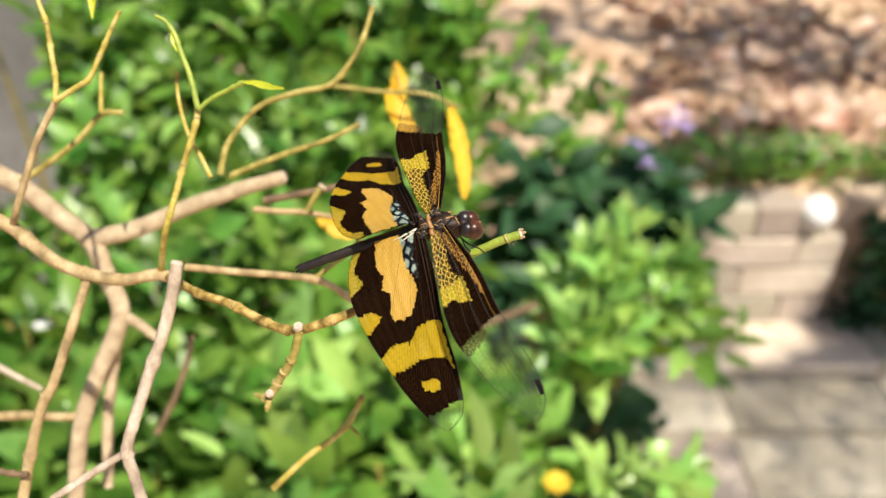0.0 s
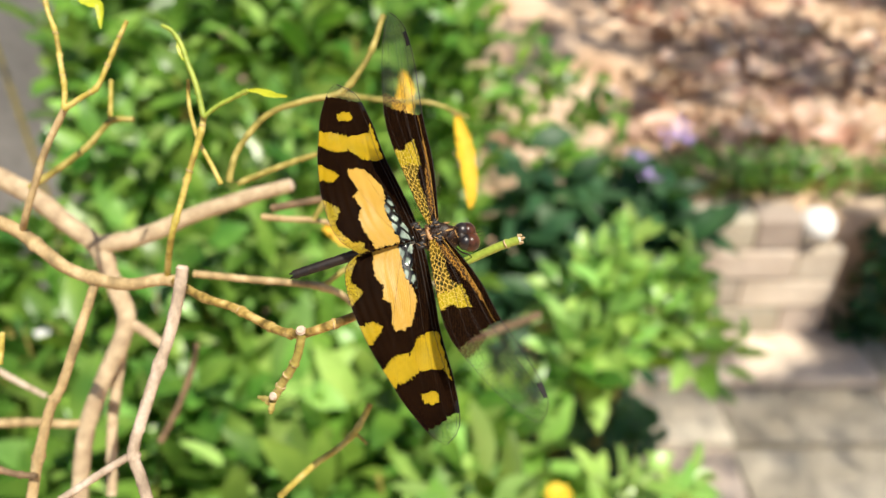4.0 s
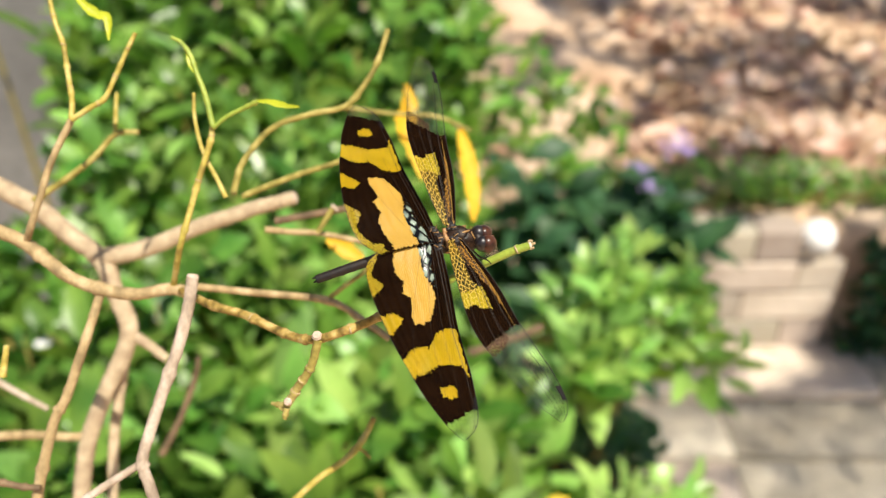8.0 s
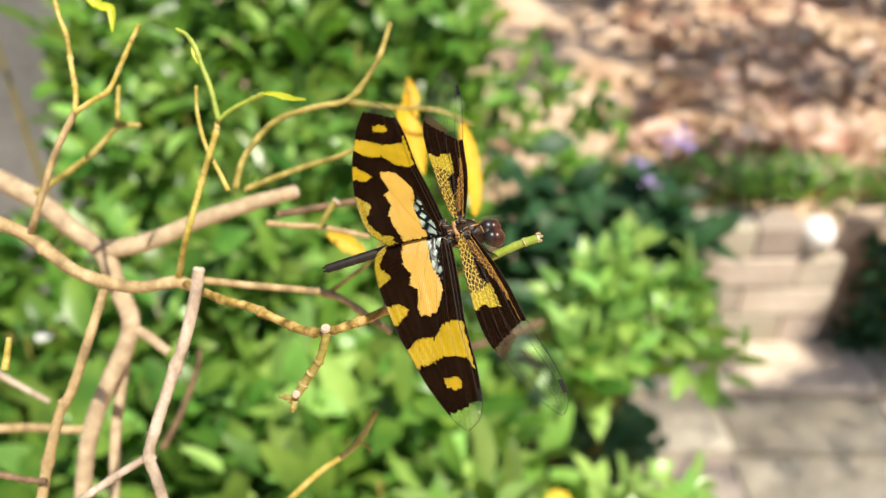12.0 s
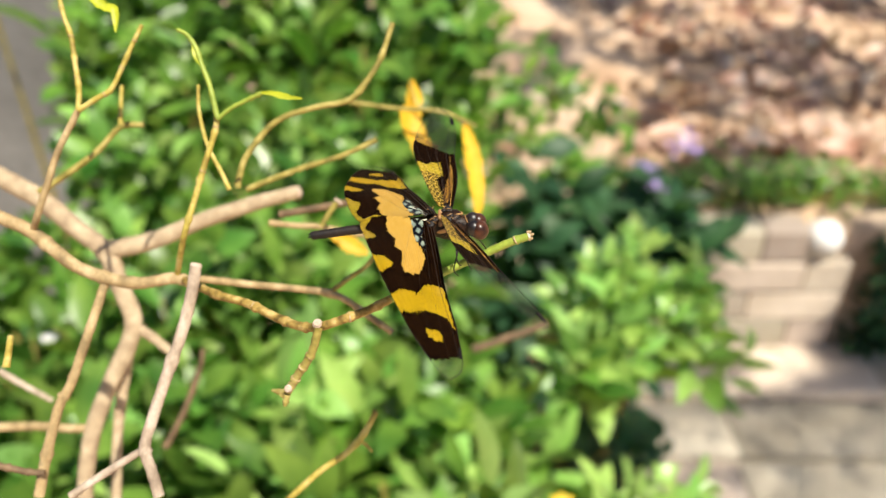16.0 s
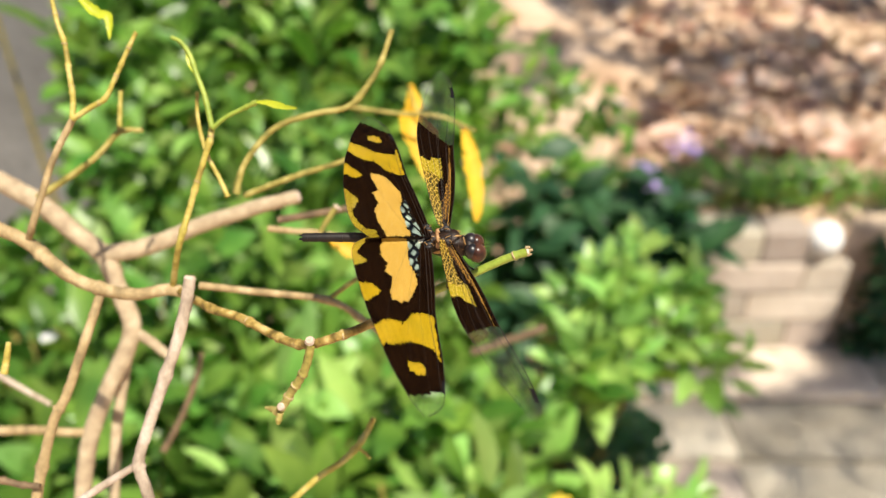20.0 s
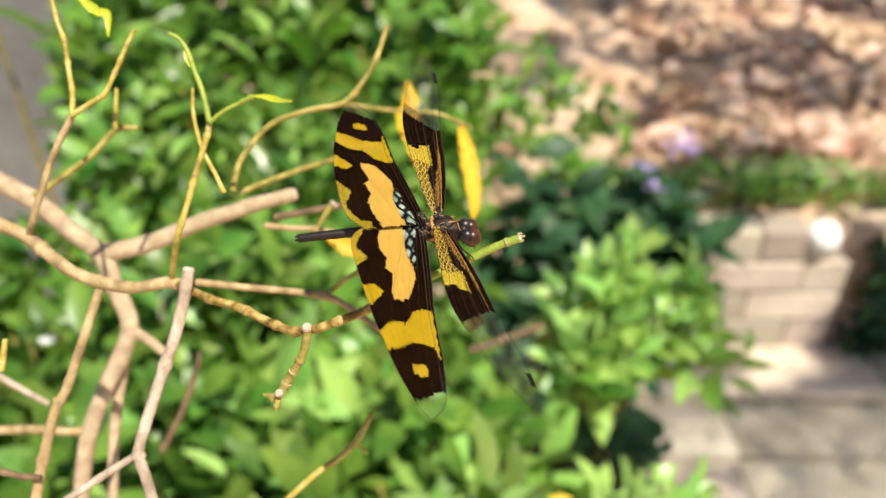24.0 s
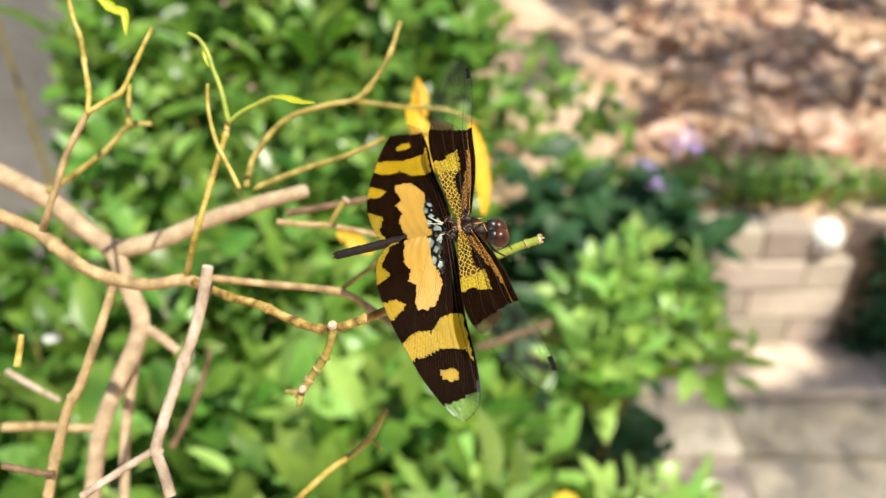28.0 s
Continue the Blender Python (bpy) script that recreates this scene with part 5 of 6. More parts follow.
# treads: front edge y, back y, top z, left and right end
for y0, y1, z, xa, xb in ((1.783, 2.02, -0.24, 0.44, 2.7), (1.569, 1.80, -0.29, 0.50, 2.7), (1.34, 1.585, -0.325, 0.36, 2.7), (1.10, 1.335, -0.33, 0.34, 2.7)):
    x = xa + r.uniform(-0.03, 0)
    while x < xb - 0.05:
        w = min(r.choice((0.42, 0.48, 0.54)), xb - x)
        stone("slab", steps, (x + w / 2, (y0 + y1) / 2, z - 0.02 + r.uniform(-0.002, 0.002)), (w - 0.005, y1 - y0, 0.04), M_STONE, r.uniform(-0.3, 0.3), 0.006)
        stone("riser", steps, (x + w / 2, (y0 + y1) / 2 + 0.008, z - 0.075), (w - 0.003, y1 - y0 - 0.012, 0.068), M_STONE, 0, 0.004)
        x += w
kerb = tagged(new("kerb"), "low retaining wall of tan stone blocks with mortar joints", "wall", kind="structure")
bm = bmesh.new()
block(bm, (0.56, 2.022, -0.26), (1.25, 2.074, 0.155), 0.004)
part("mortar", bm, M_MORTAR, kerb, "grey mortar core", smooth=False)
for row in range(4):
    z0 = -0.24 + 0.12 * row
    end = 1.31 if row < 3 else 1.15
    x = 0.50 - 0.16 * (row % 2)
    while x < end - 0.03:
        w = min(0.33, end - x)
        if x + w > 0.53:
            stone("brick", kerb, (x + w / 2, 2.065 + r.uniform(-0.004, 0.004), z0 + 0.06), (round(w - 0.005, 3), 0.115, 0.115), M_STONE, r.uniform(-0.6, 0.6), 0.009)
        x += w
# white body stands in for a sunlit patch at the wall's end
bm = bmesh.new()
bmesh.ops.create_icosphere(bm, subdivisions=3, radius=0.058)
for v in bm.verts:
    v.co *= 1 + 0.06 * noise.noise(v.co * 30)
    v.co.z = max(v.co.z, -0.05) * 0.95
white = part("white_and_sun_patch", bm, M_WHITE)
white.matrix_world = pose(1.195, 2.035, 0.2045)
tagged(white, "round white body in place of a sunlit patch on the wall end", "stone")


BOUGH_ROWS = [
    (0, 0.0012, -0.0005, 0.0028, 0.02, -1.69, -0.80),
    (0.5, -0.0012, -0.0008, 0.0037, -0.98, 0.19, -1.21),
    (1, -0.0020, -0.0009, 0.0028, 0.17, -1.46, -1.66),
    (1.5, -0.0015, -0.0018, 0.0021, 0.13, -2.00, -1.56),
    (2, -0.0016, -0.0006, 0.0029, -0.87, -1.47, -0.79),
    (2.5, -0.0002, -0.0003, 0.0012, -0.55, -1.11, -0.49),
    (3, 0.0000, -0.0002, 0.0017, -1.11, -0.63, 0.27),
    (3.5, 0.0001, -0.0002, -0.0015, 0.51, -2.29, -0.28),
    (5.5, 0.0002, -0.0005, 0.0008, 0.47, -1.54, -0.61),
    (6, 0.0003, -0.0004, -0.0007, 0.90, -2.02, -0.55),
    (6.5, 0.0003, -0.0004, 0.0000, 0.24, -0.71, -0.06),
    (7, 0.0007, -0.0005, 0.0006, 0.51, -0.85, -0.16),
    (7.5, 0.0010, -0.0004, 0.0007, 0.37, -0.18, 0.23),
    (8, 0.0000, -0.0000, -0.0000, 0.00, -0.00, 0.00),
    (8.5, -0.0003, -0.0001, 0.0002, -0.34, 0.43, 0.17),
    (9, -0.0000, -0.0003, 0.0001, -0.39, -0.41, 0.03),
    (9.5, 0.0001, -0.0001, 0.0002, -0.04, 0.02, 0.14),
    (10, 0.0002, -0.0004, 0.0015, -0.31, 0.28, -0.02),
    (10.5, 0.0007, 0.0001, 0.0014, 0.23, 0.14, -0.08),
    (11, -0.0002, -0.0001, 0.0011, 0.16, 0.70, -0.18),
    (11.5, -0.0000, -0.0001, 0.0007, 0.08, 0.90, 0.16),
    (12, 0.0008, -0.0000, 0.0005, 0.23, 0.57, 0.21),
    (12.5, 0.0002, -0.0002, 0.0011, -0.04, 0.72, 0.05),
    (14.5, -0.0003, -0.0001, -0.0024, -0.30, -1.72, 0.16),
    (15, 0.0001, 0.0001, -0.0022, -0.18, -1.44, 0.07),
    (15.5, -0.0000, -0.0000, -0.0015, -0.38, -0.87, 0.52),
    (16, -0.0007, 0.0005, -0.0015, -0.20, 0.01, -0.11),
    (16.5, -0.0001, -0.0000, -0.0012, -0.08, -0.38, 0.02),
    (17, 0.0003, -0.0000, -0.0005, 0.06, -0.58, 0.13),
    (17.5, 0.0003, 0.0001, -0.0004, 0.25, -0.46, 0.01),
    (18, 0.0004, -0.0003, 0.0002, 0.45, -0.42, 0.08),
    (18.5, 0.0006, -0.0004, 0.0002, 0.65, -0.42, -0.10),
    (19, 0.0009, -0.0000, 0.0007, 0.28, -0.95, -0.07),
    (19.5, 0.0008, -0.0001, 0.0008, 0.08, -0.87, 0.07),
    (20, 0.0004, -0.0003, -0.0001, 0.28, -1.28, -0.01),
    (20.5, 0.0008, -0.0002, -0.0000, 0.22, -1.47, -0.04),
    (21, -0.0002, -0.0001, -0.0016, 0.33, -1.49, -0.37),
    (21.5, 0.0011, 0.0001, -0.0002, 0.21, -2.15, -0.32),
    (23.5, -0.0000, -0.0001, -0.0021, -0.25, -1.32, -0.02),
    (24, 0.0000, 0.0001, -0.0020, -0.25, -1.15, 0.11),
    (24.5, -0.0001, 0.0001, -0.0021, -0.08, -0.52, 0.16),
    (25, -0.0008, -0.0001, -0.0026, 0.22, -0.37, -0.12),
    (25.5, -0.0001, 0.0002, -0.0018, 0.51, -0.07, -0.28),
    (26, -0.0007, -0.0008, -0.0007, 0.61, -0.69, -0.57),
    (26.5, -0.0008, -0.0025, 0.0068, -0.85, -3.78, -2.15),
    (27, -0.0011, -0.0002, -0.0008, -0.57, 0.77, -0.07),
    (27.5, -0.0014, 0.0001, -0.0021, 0.67, -0.10, -0.68),
    (28, -0.0022, 0.0001, -0.0020, -0.10, 1.41, -0.42),
]
BODY_ROWS = [
    (0, 0.0005, 0.1102, 1.5040, 27.8, -20.4, 5.8), (0.5, 0.0020, 0.1108, 1.5027, 25.2, -20.4, 0.5),
    (1, -0.0017, 0.1089, 1.5018, 27.6, -28.9, -1.5), (1.5, -0.0026, 0.1084, 1.5013, 28.3, -27.6, 0.4),
    (2, -0.0024, 0.1106, 1.5041, 29.6, -25.9, 2.1), (2.5, -0.0005, 0.1113, 1.5042, 36.2, -22.0, 4.0),
    (3, -0.0006, 0.1121, 1.5061, 41.0, -20.2, 4.0), (3.5, -0.0020, 0.1099, 1.5043, 41.5, -15.9, 7.5),
    (5.5, -0.0003, 0.1108, 1.5023, 38.1, -10.5, 14.6), (6, -0.0014, 0.1124, 1.5012, 33.9, -12.1, 14.8),
    (6.5, -0.0003, 0.1132, 1.5028, 34.1, -16.1, 13.9), (7, 0.0002, 0.1126, 1.5021, 35.0, -16.2, 14.5),
    (7.5, 0.0007, 0.1141, 1.5024, 32.7, -16.2, 13.3), (8, 0.0003, 0.1150, 1.5025, 32.4, -15.5, 11.5),
    (8.5, 0.0002, 0.1152, 1.5031, 32.9, -16.8, 9.3), (9, -0.0004, 0.1146, 1.5029, 32.6, -16.4, 8.6),
    (9.5, 0.0001, 0.1146, 1.5031, 30.0, -15.8, 9.6), (10, 0.0008, 0.1146, 1.5027, 30.0, -15.1, 10.9),
    (10.5, 0.0013, 0.1143, 1.5024, 30.8, -13.9, 11.7), (11, 0.0011, 0.1153, 1.5014, 30.4, -14.2, 11.0),
    (11.5, 0.0010, 0.1166, 1.5015, 29.7, -14.5, 11.3), (12, 0.0015, 0.1163, 1.5017, 29.9, -14.8, 11.2),
    (12.5, 0.0012, 0.1167, 1.5015, 28.0, -14.2, 10.2), (14.5, -0.0030, 0.1186, 1.5018, 24.0, -7.0, 5.6),
    (15, -0.0028, 0.1199, 1.5013, 20.3, -9.3, 4.4), (15.5, -0.0024, 0.1199, 1.5022, 22.7, -9.0, 4.3),
    (15.75, -0.0022, 0.1194, 1.5018, 23.0, -9.9, 3.4), (16, -0.0012, 0.1201, 1.5019, 13.4, -12.1, 2.8),
    (16.1, -0.0012, 0.1202, 1.5020, 13.4, -12.1, 2.8), (16.3, -0.0011, 0.1187, 1.5014, 23.7, -12.0, 1.5),
    (16.5, -0.0005, 0.1185, 1.5014, 24.0, -12.8, 0.8), (17, -0.0006, 0.1172, 1.5024, 23.6, -13.9, -1.2),
    (17.5, -0.0003, 0.1162, 1.5025, 26.9, -13.8, 0.8), (17.8, -0.0004, 0.1164, 1.5023, 25.9, -13.5, 0.0),
    (18, -0.0008, 0.1185, 1.5009, 12.0, -12.3, -0.7), (18.2, -0.0001, 0.1164, 1.5018, 24.5, -13.1, -0.9),
    (18.5, 0.0002, 0.1164, 1.5012, 23.5, -12.8, -1.6), (19, -0.0001, 0.1145, 1.5035, 31.1, -12.1, 2.4),
    (19.3, -0.0004, 0.1150, 1.5034, 30.3, -10.6, 2.7), (19.5, -0.0007, 0.1182, 1.5019, 11.4, -9.8, -1.3),
    (19.6, -0.0006, 0.1190, 1.5016, 6.8, -9.9, -2.3), (19.85, -0.0010, 0.1156, 1.5029, 29.0, -7.6, 3.2),
    (20, -0.0012, 0.1157, 1.5026, 28.7, -6.8, 3.4), (20.5, -0.0012, 0.1122, 1.5044, 45.2, -1.7, 6.0),
    (21, -0.0016, 0.1149, 1.5024, 33.9, -6.1, 1.5), (21.5, -0.0015, 0.1146, 1.5029, 33.2, -9.7, 3.8),
    (23.5, -0.0015, 0.1164, 1.5030, 31.0, -9.8, 5.0), (24, -0.0015, 0.1170, 1.5030, 29.4, -9.1, 5.5),
    (24.5, -0.0009, 0.1177, 1.5019, 33.4, -8.3, 5.7), (25, -0.0010, 0.1176, 1.5013, 28.0, -9.4, 6.0),
    (25.5, 0.0006, 0.1171, 1.5005, 30.6, -7.7, 7.1), (26, 0.0001, 0.1160, 1.4988, 35.4, -19.2, -2.3),
    (26.3, 0.0004, 0.1169, 1.5000, 33.5, -18.4, -1.6), (26.5, -0.0057, 0.1145, 1.4959, 30.1, -17.8, 1.2),
    (27, -0.0003, 0.1181, 1.5014, 29.2, -16.5, 0.1), (27.5, -0.0005, 0.1171, 1.4998, 26.4, -16.6, -1.7),
    (28, 0.0002, 0.1177, 1.5007, 27.1, -20.0, -3.1),
]
RIGHT_HIND_ROWS = [
    (0, 22.5, 11.3, -1.7), (0.5, 38.9, 15.1, 7.7), (1, 45.1, 13.5, 5.8), (1.5, 27.6, 25.6, 9.5), (2, 25.5, 24.9, 5.5),
    (2.5, 25.1, 20.1, 5.4), (3, 17.0, 22.8, 3.4), (3.5, 8.4, 26.6, -0.2), (5.5, 5.8, 27.2, -0.5), (6, 7.9, 28.7, -0.4),
    (6.5, 8.0, 32.2, -0.8), (7, 5.4, 31.6, -4.3), (7.5, 4.8, 32.6, -3.8), (8, 5.7, 33.7, -2.4), (8.5, 5.9, 34.9, -1.5),
    (9, 6.1, 33.8, -0.9), (9.5, 6.9, 33.4, -0.7), (10, 6.7, 31.8, -1.8), (10.5, 5.4, 33.4, -2.9), (11, 4.3, 33.2, -3.3),
    (11.5, 4.7, 31.4, -3.2), (12, 6.7, 29.1, -3.1), (12.5, 8.4, 31.6, -1.6), (14.5, 5.2, 40.6, -1.2), (15, 12.0, 32.8, 4.8),
    (15.5, 9.3, 38.1, 2.9), (15.75, 7.2, 41.3, 2.2), (16, 4.4, 44.8, 8.3), (16.1, 4.4, 44.8, 8.3), (16.3, 2.4, 48.5, 0.5),
    (16.5, 0.7, 51.1, -0.0), (17, 4.0, 46.3, 5.0), (17.5, 8.2, 46.6, 5.0), (17.8, 6.6, 44.7, 5.0), (18, -4.4, 36.1, 3.0),
    (18.2, 4.5, 42.2, 5.1), (18.5, 3.0, 40.3, 5.1), (19, 13.9, 39.9, 7.5), (19.3, 5.8, 38.4, 3.3), (19.5, -6.0, 35.8, 2.3),
    (19.6, -7.6, 35.4, 2.8), (19.85, -9.1, 35.7, -4.3), (20, -13.1, 34.9, -6.4), (20.5, -6.3, 38.0, -1.4), (21, 0.7, 37.9, 4.7),
    (21.5, 6.6, 42.3, 4.3), (23.5, 4.7, 42.2, 2.4), (24, 3.7, 41.8, 1.4), (24.5, 0.6, 40.0, -1.8), (25, 2.1, 35.1, 1.0),
    (25.5, 13.0, 28.9, 4.4), (26, 22.0, 14.0, 8.0), (26.3, 18.4, 19.3, 8.0), (26.5, 0.1, 10.6, -2.1), (27, 9.8, 31.6, 8.1),
    (27.5, 6.7, 29.5, 6.0), (28, 8.0, 26.3, 5.1),
]
RIGHT_FORE_ROWS = [
    (0, 5.7, -5.0, -7.2), (0.5, 14.6, -4.2, -1.8), (1, 1.8, -13.2, 1.4), (1.5, 10.2, 11.7, 0.7), (2, -7.5, 3.4, -2.3),
    (2.5, -17.0, 7.7, -5.7), (3, -12.7, -4.6, -3.8), (3.5, -23.1, 1.8, -7.8), (5.5, -16.3, 10.2, -6.3), (6, -17.8, 24.2, -13.1),
    (6.5, -12.9, 27.1, -10.5), (7, -12.8, 28.6, -11.8), (7.5, -13.5, 25.6, -11.2), (8, -11.2, 28.6, -9.1), (8.5, -7.5, 28.9, -6.8),
    (9, -4.5, 30.8, -5.0), (9.5, -4.9, 30.2, -5.4), (10, -1.3, 30.4, -4.1), (10.5, -0.1, 31.9, -3.0), (11, 0.1, 30.3, -3.0),
    (11.5, 4.2, 28.8, -1.1), (12, 13.0, 25.2, 1.4), (12.5, 3.0, 30.1, -2.0), (14.5, -6.0, 36.2, -5.8), (15, -17.4, 43.3, -9.9),
    (15.5, -13.6, 40.5, -8.9), (15.75, -15.8, 41.8, -9.4), (16, -35.4, 42.3, -15.7), (16.1, -35.4, 42.3, -15.7), (16.3, -20.7, 44.5, -10.5),
    (16.5, -22.5, 45.5, -10.9), (17, -24.7, 44.1, -9.6), (17.5, -30.0, 44.0, -15.8), (17.8, -28.3, 42.7, -13.7), (18, -11.0, 40.9, 1.3),
    (18.2, -25.9, 41.0, -10.9), (18.5, -24.1, 39.7, -8.8), (19, -30.2, 37.5, -15.9), (19.3, -28.6, 38.2, -14.4), (19.5, -26.6, 40.5, -7.4),
    (19.6, -26.4, 40.9, -5.9), (19.85, -25.5, 39.4, -11.7), (20, -24.7, 39.7, -10.9), (20.5, -16.0, 41.5, -0.9), (21, -15.7, 43.7, -1.2),
    (21.5, -15.7, 43.9, -5.1), (23.5, -20.6, 37.7, -10.2), (24, -20.9, 36.9, -10.5), (24.5, -17.9, 30.1, -9.8), (25, -19.9, 32.7, -10.1),
    (25.5, -12.7, 20.5, -8.6), (26, -16.9, 0.9, 3.1), (26.3, -17.0, 3.0, 2.3), (26.5, -26.3, 4.6, -4.8), (27, -17.3, 7.8, 0.4),
    (27.5, -19.7, 9.4, -2.0), (28, -13.2, 10.7, -1.3),
]
LEFT_HIND_ROWS = [
    (0, -37.6, 22.9, -7.2), (0.5, -56.4, 27.8, -3.3), (1, -57.8, 13.6, -13.3), (1.5, -38.6, 22.9, -3.1), (2, -32.0, 27.5, -4.7),
    (2.5, -25.6, 20.2, -1.5), (3, -15.8, 24.3, 1.9), (3.5, -14.9, 28.8, 0.2), (5.5, -23.7, 30.0, -5.6), (6, -25.5, 23.0, -5.0),
    (6.5, -28.6, 18.6, -4.8), (7, -15.3, 29.8, -4.4), (7.5, -13.8, 31.5, -2.9), (8, -13.1, 32.5, -1.5), (8.5, -13.9, 32.9, -0.8),
    (9, -13.3, 32.9, -0.2), (9.5, -13.1, 31.0, 0.0), (10, -13.7, 30.0, -1.8), (10.5, -12.5, 31.9, -1.9), (11, -12.0, 32.2, -1.6),
    (11.5, -12.6, 31.3, -1.8), (12, -12.8, 29.6, -2.3), (12.5, -12.0, 32.2, -1.6), (14.5, -11.3, 35.6, -0.0), (15, -14.2, 31.6, 0.5),
    (15.5, -13.0, 34.3, -0.5), (15.75, -11.1, 38.0, 2.2), (16, -26.2, 26.0, 7.3), (16.1, -26.2, 26.0, 7.3), (16.3, -7.0, 46.1, 8.0),
    (16.5, -5.5, 49.1, 10.2), (17, -10.7, 43.7, 10.3), (17.5, -8.4, 44.6, 8.4), (17.8, -11.2, 41.8, 8.8), (18, -29.6, 25.9, 0.3),
    (18.2, -14.9, 38.2, 9.3), (18.5, -17.6, 35.5, 9.6), (19, -12.2, 38.9, 4.6), (19.3, -14.7, 37.6, 3.3), (19.5, -23.7, 27.2, 5.8),
    (19.6, -25.5, 24.7, 6.7), (19.85, -19.3, 35.3, 0.9), (20, -20.6, 34.7, 0.3), (20.5, -8.4, 47.6, 13.3), (21, -28.9, 31.3, 1.3),
    (21.5, -30.3, 33.5, -2.0), (23.5, -19.2, 36.7, 2.1), (24, -17.4, 36.6, 2.6), (24.5, -17.7, 38.8, 0.4), (25, -23.1, 29.8, 1.0),
    (25.5, -28.8, 23.0, -2.8), (26, -17.1, -3.7, 11.4), (26.3, -13.4, 5.0, 11.8), (26.5, -2.6, 8.8, 9.1), (27, -4.5, 25.2, 12.7),
    (27.5, -9.7, 23.2, 11.4), (28, -15.7, 15.2, 7.6),
]
LEFT_FORE_ROWS = [
    (0, -10.2, 13.9, 5.2), (0.5, -16.0, 1.0, 11.9), (1, -7.5, -24.8, 3.2), (1.5, -2.1, -11.0, 10.4), (2, 4.9, -7.5, 5.5),
    (2.5, 6.7, 5.6, 7.4), (3, 13.5, 25.2, 14.9), (3.5, 28.3, 32.3, 24.3), (5.5, 31.0, 40.6, 26.5), (6, 24.0, 37.7, 21.0),
    (6.5, 18.6, 41.6, 16.5), (7, 21.4, 41.5, 15.8), (7.5, 16.6, 39.8, 12.9), (8, 12.9, 40.1, 11.3), (8.5, 8.9, 40.2, 9.7),
    (9, 6.0, 40.0, 7.8), (9.5, 3.7, 37.9, 6.1), (10, 4.3, 39.5, 4.7), (10.5, 3.9, 39.7, 3.7), (11, 3.4, 39.2, 3.4),
    (11.5, 2.2, 38.0, 2.5), (12, 1.0, 37.2, 1.4), (12.5, 4.1, 40.0, 3.5), (14.5, 4.5, 37.7, 6.3), (15, 3.4, 37.6, 5.5),
    (15.5, 4.6, 37.3, 7.9), (15.75, 7.9, 40.9, 10.9), (16, -1.1, 30.4, 12.1), (16.1, -1.1, 30.4, 12.1), (16.3, 15.3, 48.9, 17.4),
    (16.5, 18.0, 51.7, 19.8), (17, 14.6, 48.0, 20.9), (17.5, 23.1, 45.7, 24.5), (17.8, 18.6, 43.7, 22.8), (18, -11.1, 38.7, 2.1),
    (18.2, 12.5, 41.1, 20.5), (18.5, 8.0, 39.1, 18.8), (19, 21.5, 38.7, 22.3), (19.3, 18.2, 39.8, 19.9), (19.5, 1.2, 40.7, 10.4),
    (19.6, -2.5, 40.7, 8.5), (19.85, 12.2, 41.8, 15.5), (20, 10.5, 42.4, 14.3), (20.5, 0.8, 44.6, 11.3), (21, 1.5, 47.8, 13.6),
    (21.5, 11.8, 44.7, 15.1), (23.5, 13.7, 41.8, 18.2), (24, 11.1, 40.4, 15.6), (24.5, 12.2, 39.2, 15.4), (25, -0.4, 33.0, 10.3),
    (25.5, -6.2, 18.5, 7.9), (26, -5.2, -11.1, 9.5), (26.3, -0.1, -3.5, 12.2), (26.5, 9.6, 8.6, 10.5), (27, 11.8, 14.3, 18.5),
    (27.5, 11.3, 11.2, 17.6), (28, 2.7, 1.9, 11.9),
]
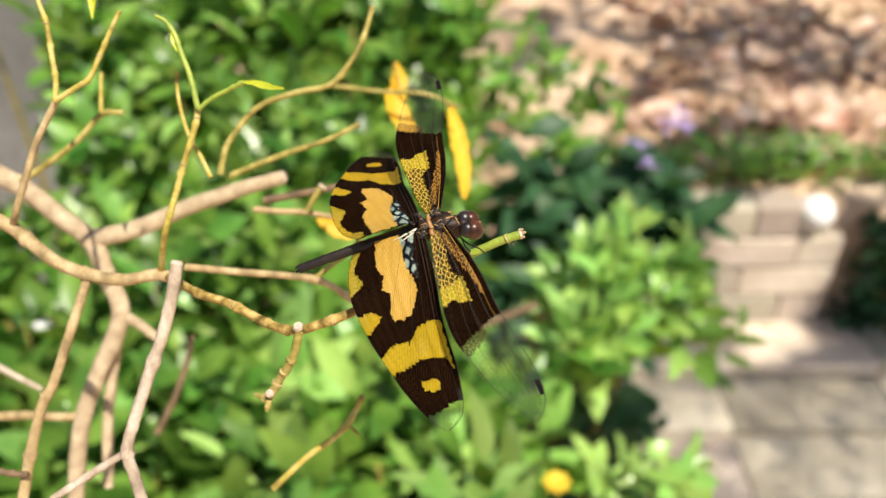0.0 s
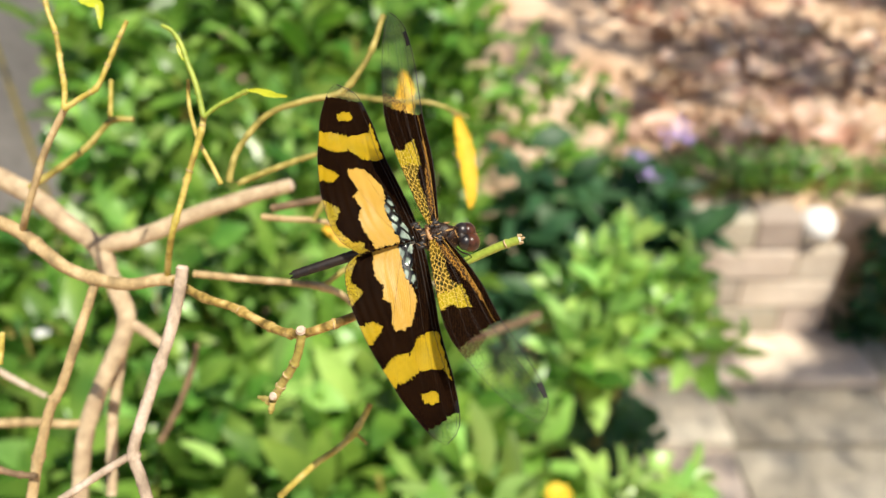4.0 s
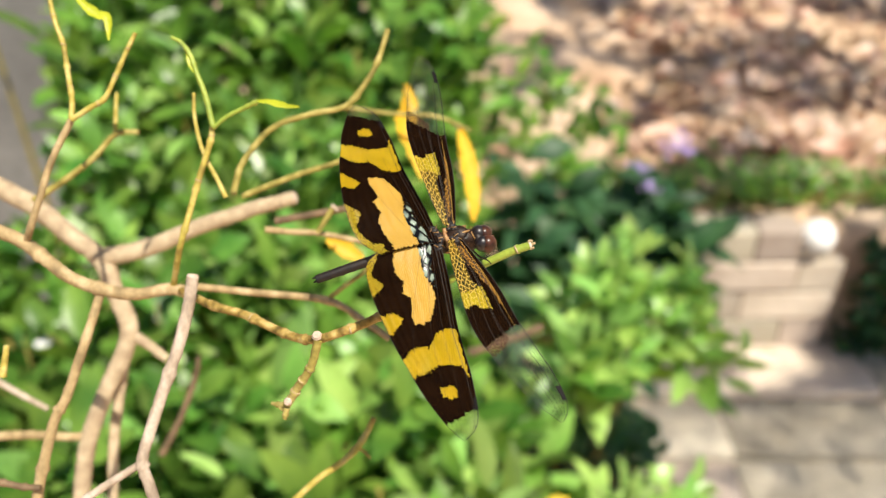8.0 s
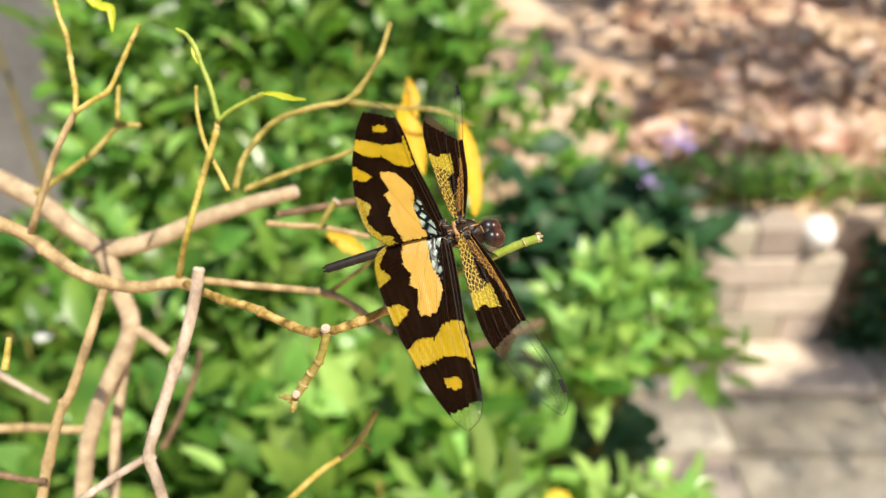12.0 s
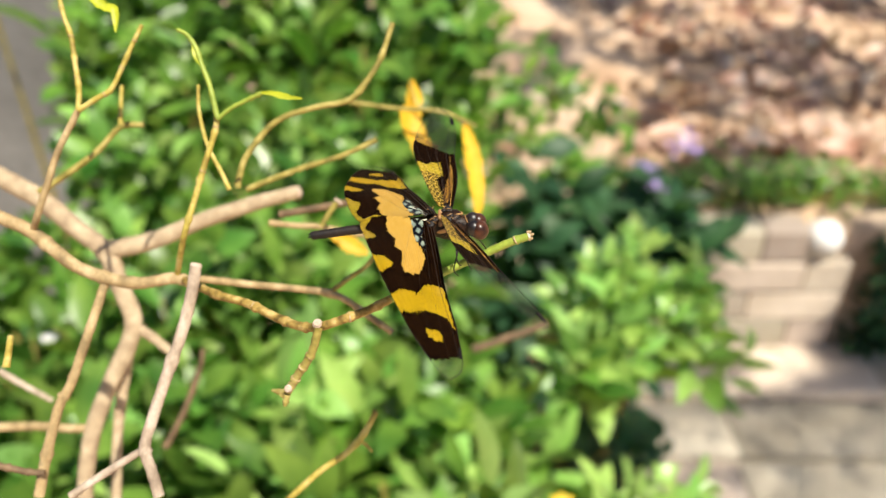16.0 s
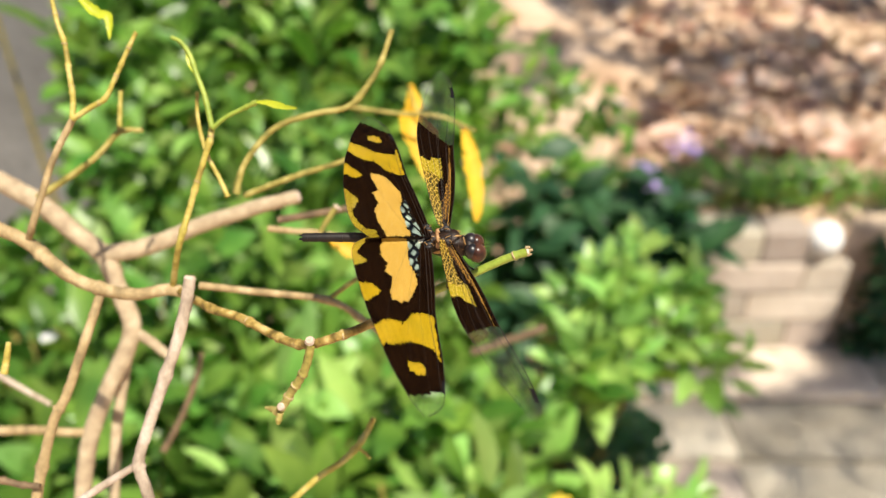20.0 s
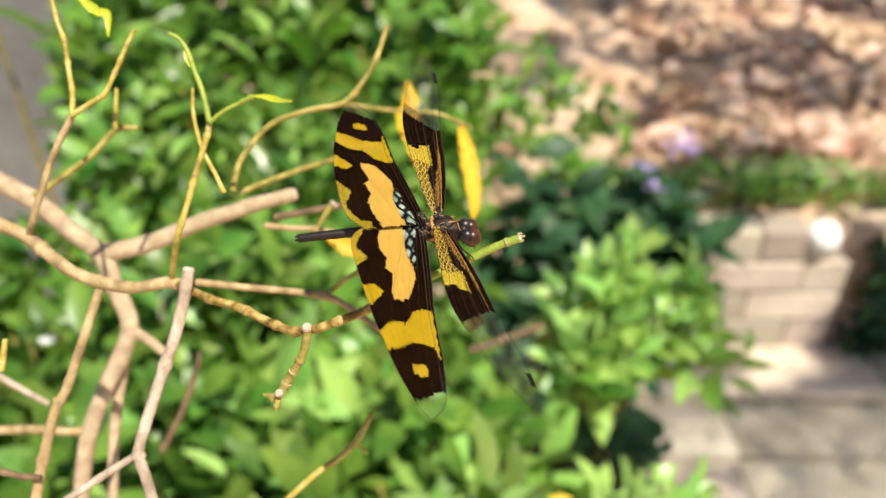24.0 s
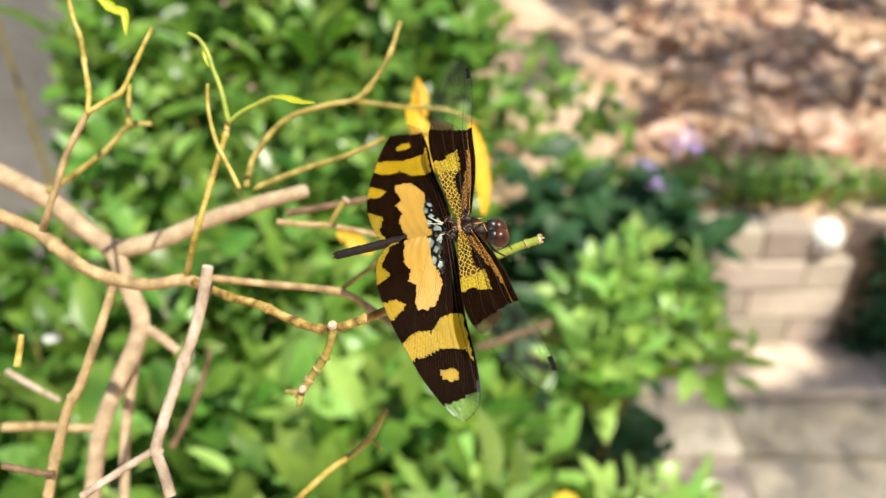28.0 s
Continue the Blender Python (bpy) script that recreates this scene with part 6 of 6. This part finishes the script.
ABDOMEN_ROWS = [
    (0, 0.0, 7.2, 2.8), (0.5, 0.0, 7.1, 3.7), (1, 0.0, 6.7, 2.0), (1.5, 0.0, 2.4, 4.6), (2, 0.0, 9.0, 5.4),
    (2.5, 0.0, 3.0, 5.6), (3, 0.0, 4.9, 6.6), (3.5, 0.0, 3.3, 4.2), (5.5, 0.0, 4.3, 0.8), (6, 0.0, 4.4, 0.3),
    (6.5, 0.0, 6.5, 0.7), (7, 0.0, 4.3, -0.1), (7.5, 0.0, 4.5, 0.4), (8, 0.0, 4.9, 1.7), (8.5, 0.0, 5.4, 2.7),
    (9, 0.0, 4.6, 2.9), (9.5, 0.0, 4.4, 2.9), (10, 0.0, 4.2, 2.0), (10.5, 0.0, 4.4, 1.7), (11, 0.0, 4.6, 1.5),
    (11.5, 0.0, 4.8, 1.5), (12, 0.0, 4.7, 1.1), (12.5, 0.0, 4.7, 1.5), (14.5, 0.0, 5.9, 1.1), (15, 0.0, 6.1, 1.0),
    (15.5, 0.0, 6.3, 1.0), (15.75, 0.0, 6.8, 0.5), (16, 0.0, 6.5, 0.9), (16.1, 0.0, 6.5, 0.9), (16.3, 0.0, 8.0, -0.6),
    (16.5, 0.0, 8.5, -1.0), (17, 0.0, 10.5, -2.9), (17.5, 0.0, 10.4, -2.0), (17.8, 0.0, 9.9, -1.9), (18, 0.0, 10.3, -1.1),
    (18.2, 0.0, 9.3, -1.7), (18.5, 0.0, 8.8, -1.5), (19, 0.0, 7.3, -1.9), (19.3, 0.0, 7.2, -2.6), (19.5, 0.0, 7.1, -3.1),
    (19.6, 0.0, 7.1, -3.1), (19.85, 0.0, 6.9, -3.9), (20, 0.0, 6.9, -4.3), (20.5, 0.0, 6.3, -4.5), (21, 0.0, 5.8, -4.6),
    (21.5, 0.0, 5.9, -4.4), (23.5, 0.0, 6.0, -3.4), (24, 0.0, 5.4, -2.0), (24.5, 0.0, 4.9, -3.1), (25, 0.0, 4.7, -2.9),
    (25.5, 0.0, 4.6, -2.7), (26, 0.0, 11.5, -0.4), (26.3, 0.0, 10.0, 1.7), (26.5, 0.0, 7.9, 6.1), (27, 0.0, 6.7, 6.5),
    (27.5, 0.0, 8.6, 8.5), (28, 0.0, 7.6, 2.3),
]


def motions():
    """The bough sways, the dragonfly rides on it and trims its wings to the wind."""
    walk(bough, [(q[0], pose(*q[1:])) for q in BOUGH_ROWS])
    walk(dragonfly, [(q[0], pose(*q[1:])) for q in BODY_ROWS])
    walk(abdomen, [(q[0], pose(ABDOMEN_AT[0] * MM, ABDOMEN_AT[1] * MM, ABDOMEN_AT[2] * MM, *q[1:])) for q in ABDOMEN_ROWS])
    for key, rows in (("right_hind", RIGHT_HIND_ROWS), ("right_fore", RIGHT_FORE_ROWS), ("left_hind", LEFT_HIND_ROWS), ("left_fore", LEFT_FORE_ROWS)):
        x, y, z = WING_AT[key]
        walk(WINGS[key], [(q[0], pose(x * MM, y * MM, z * MM, *q[1:])) for q in rows])


motions()
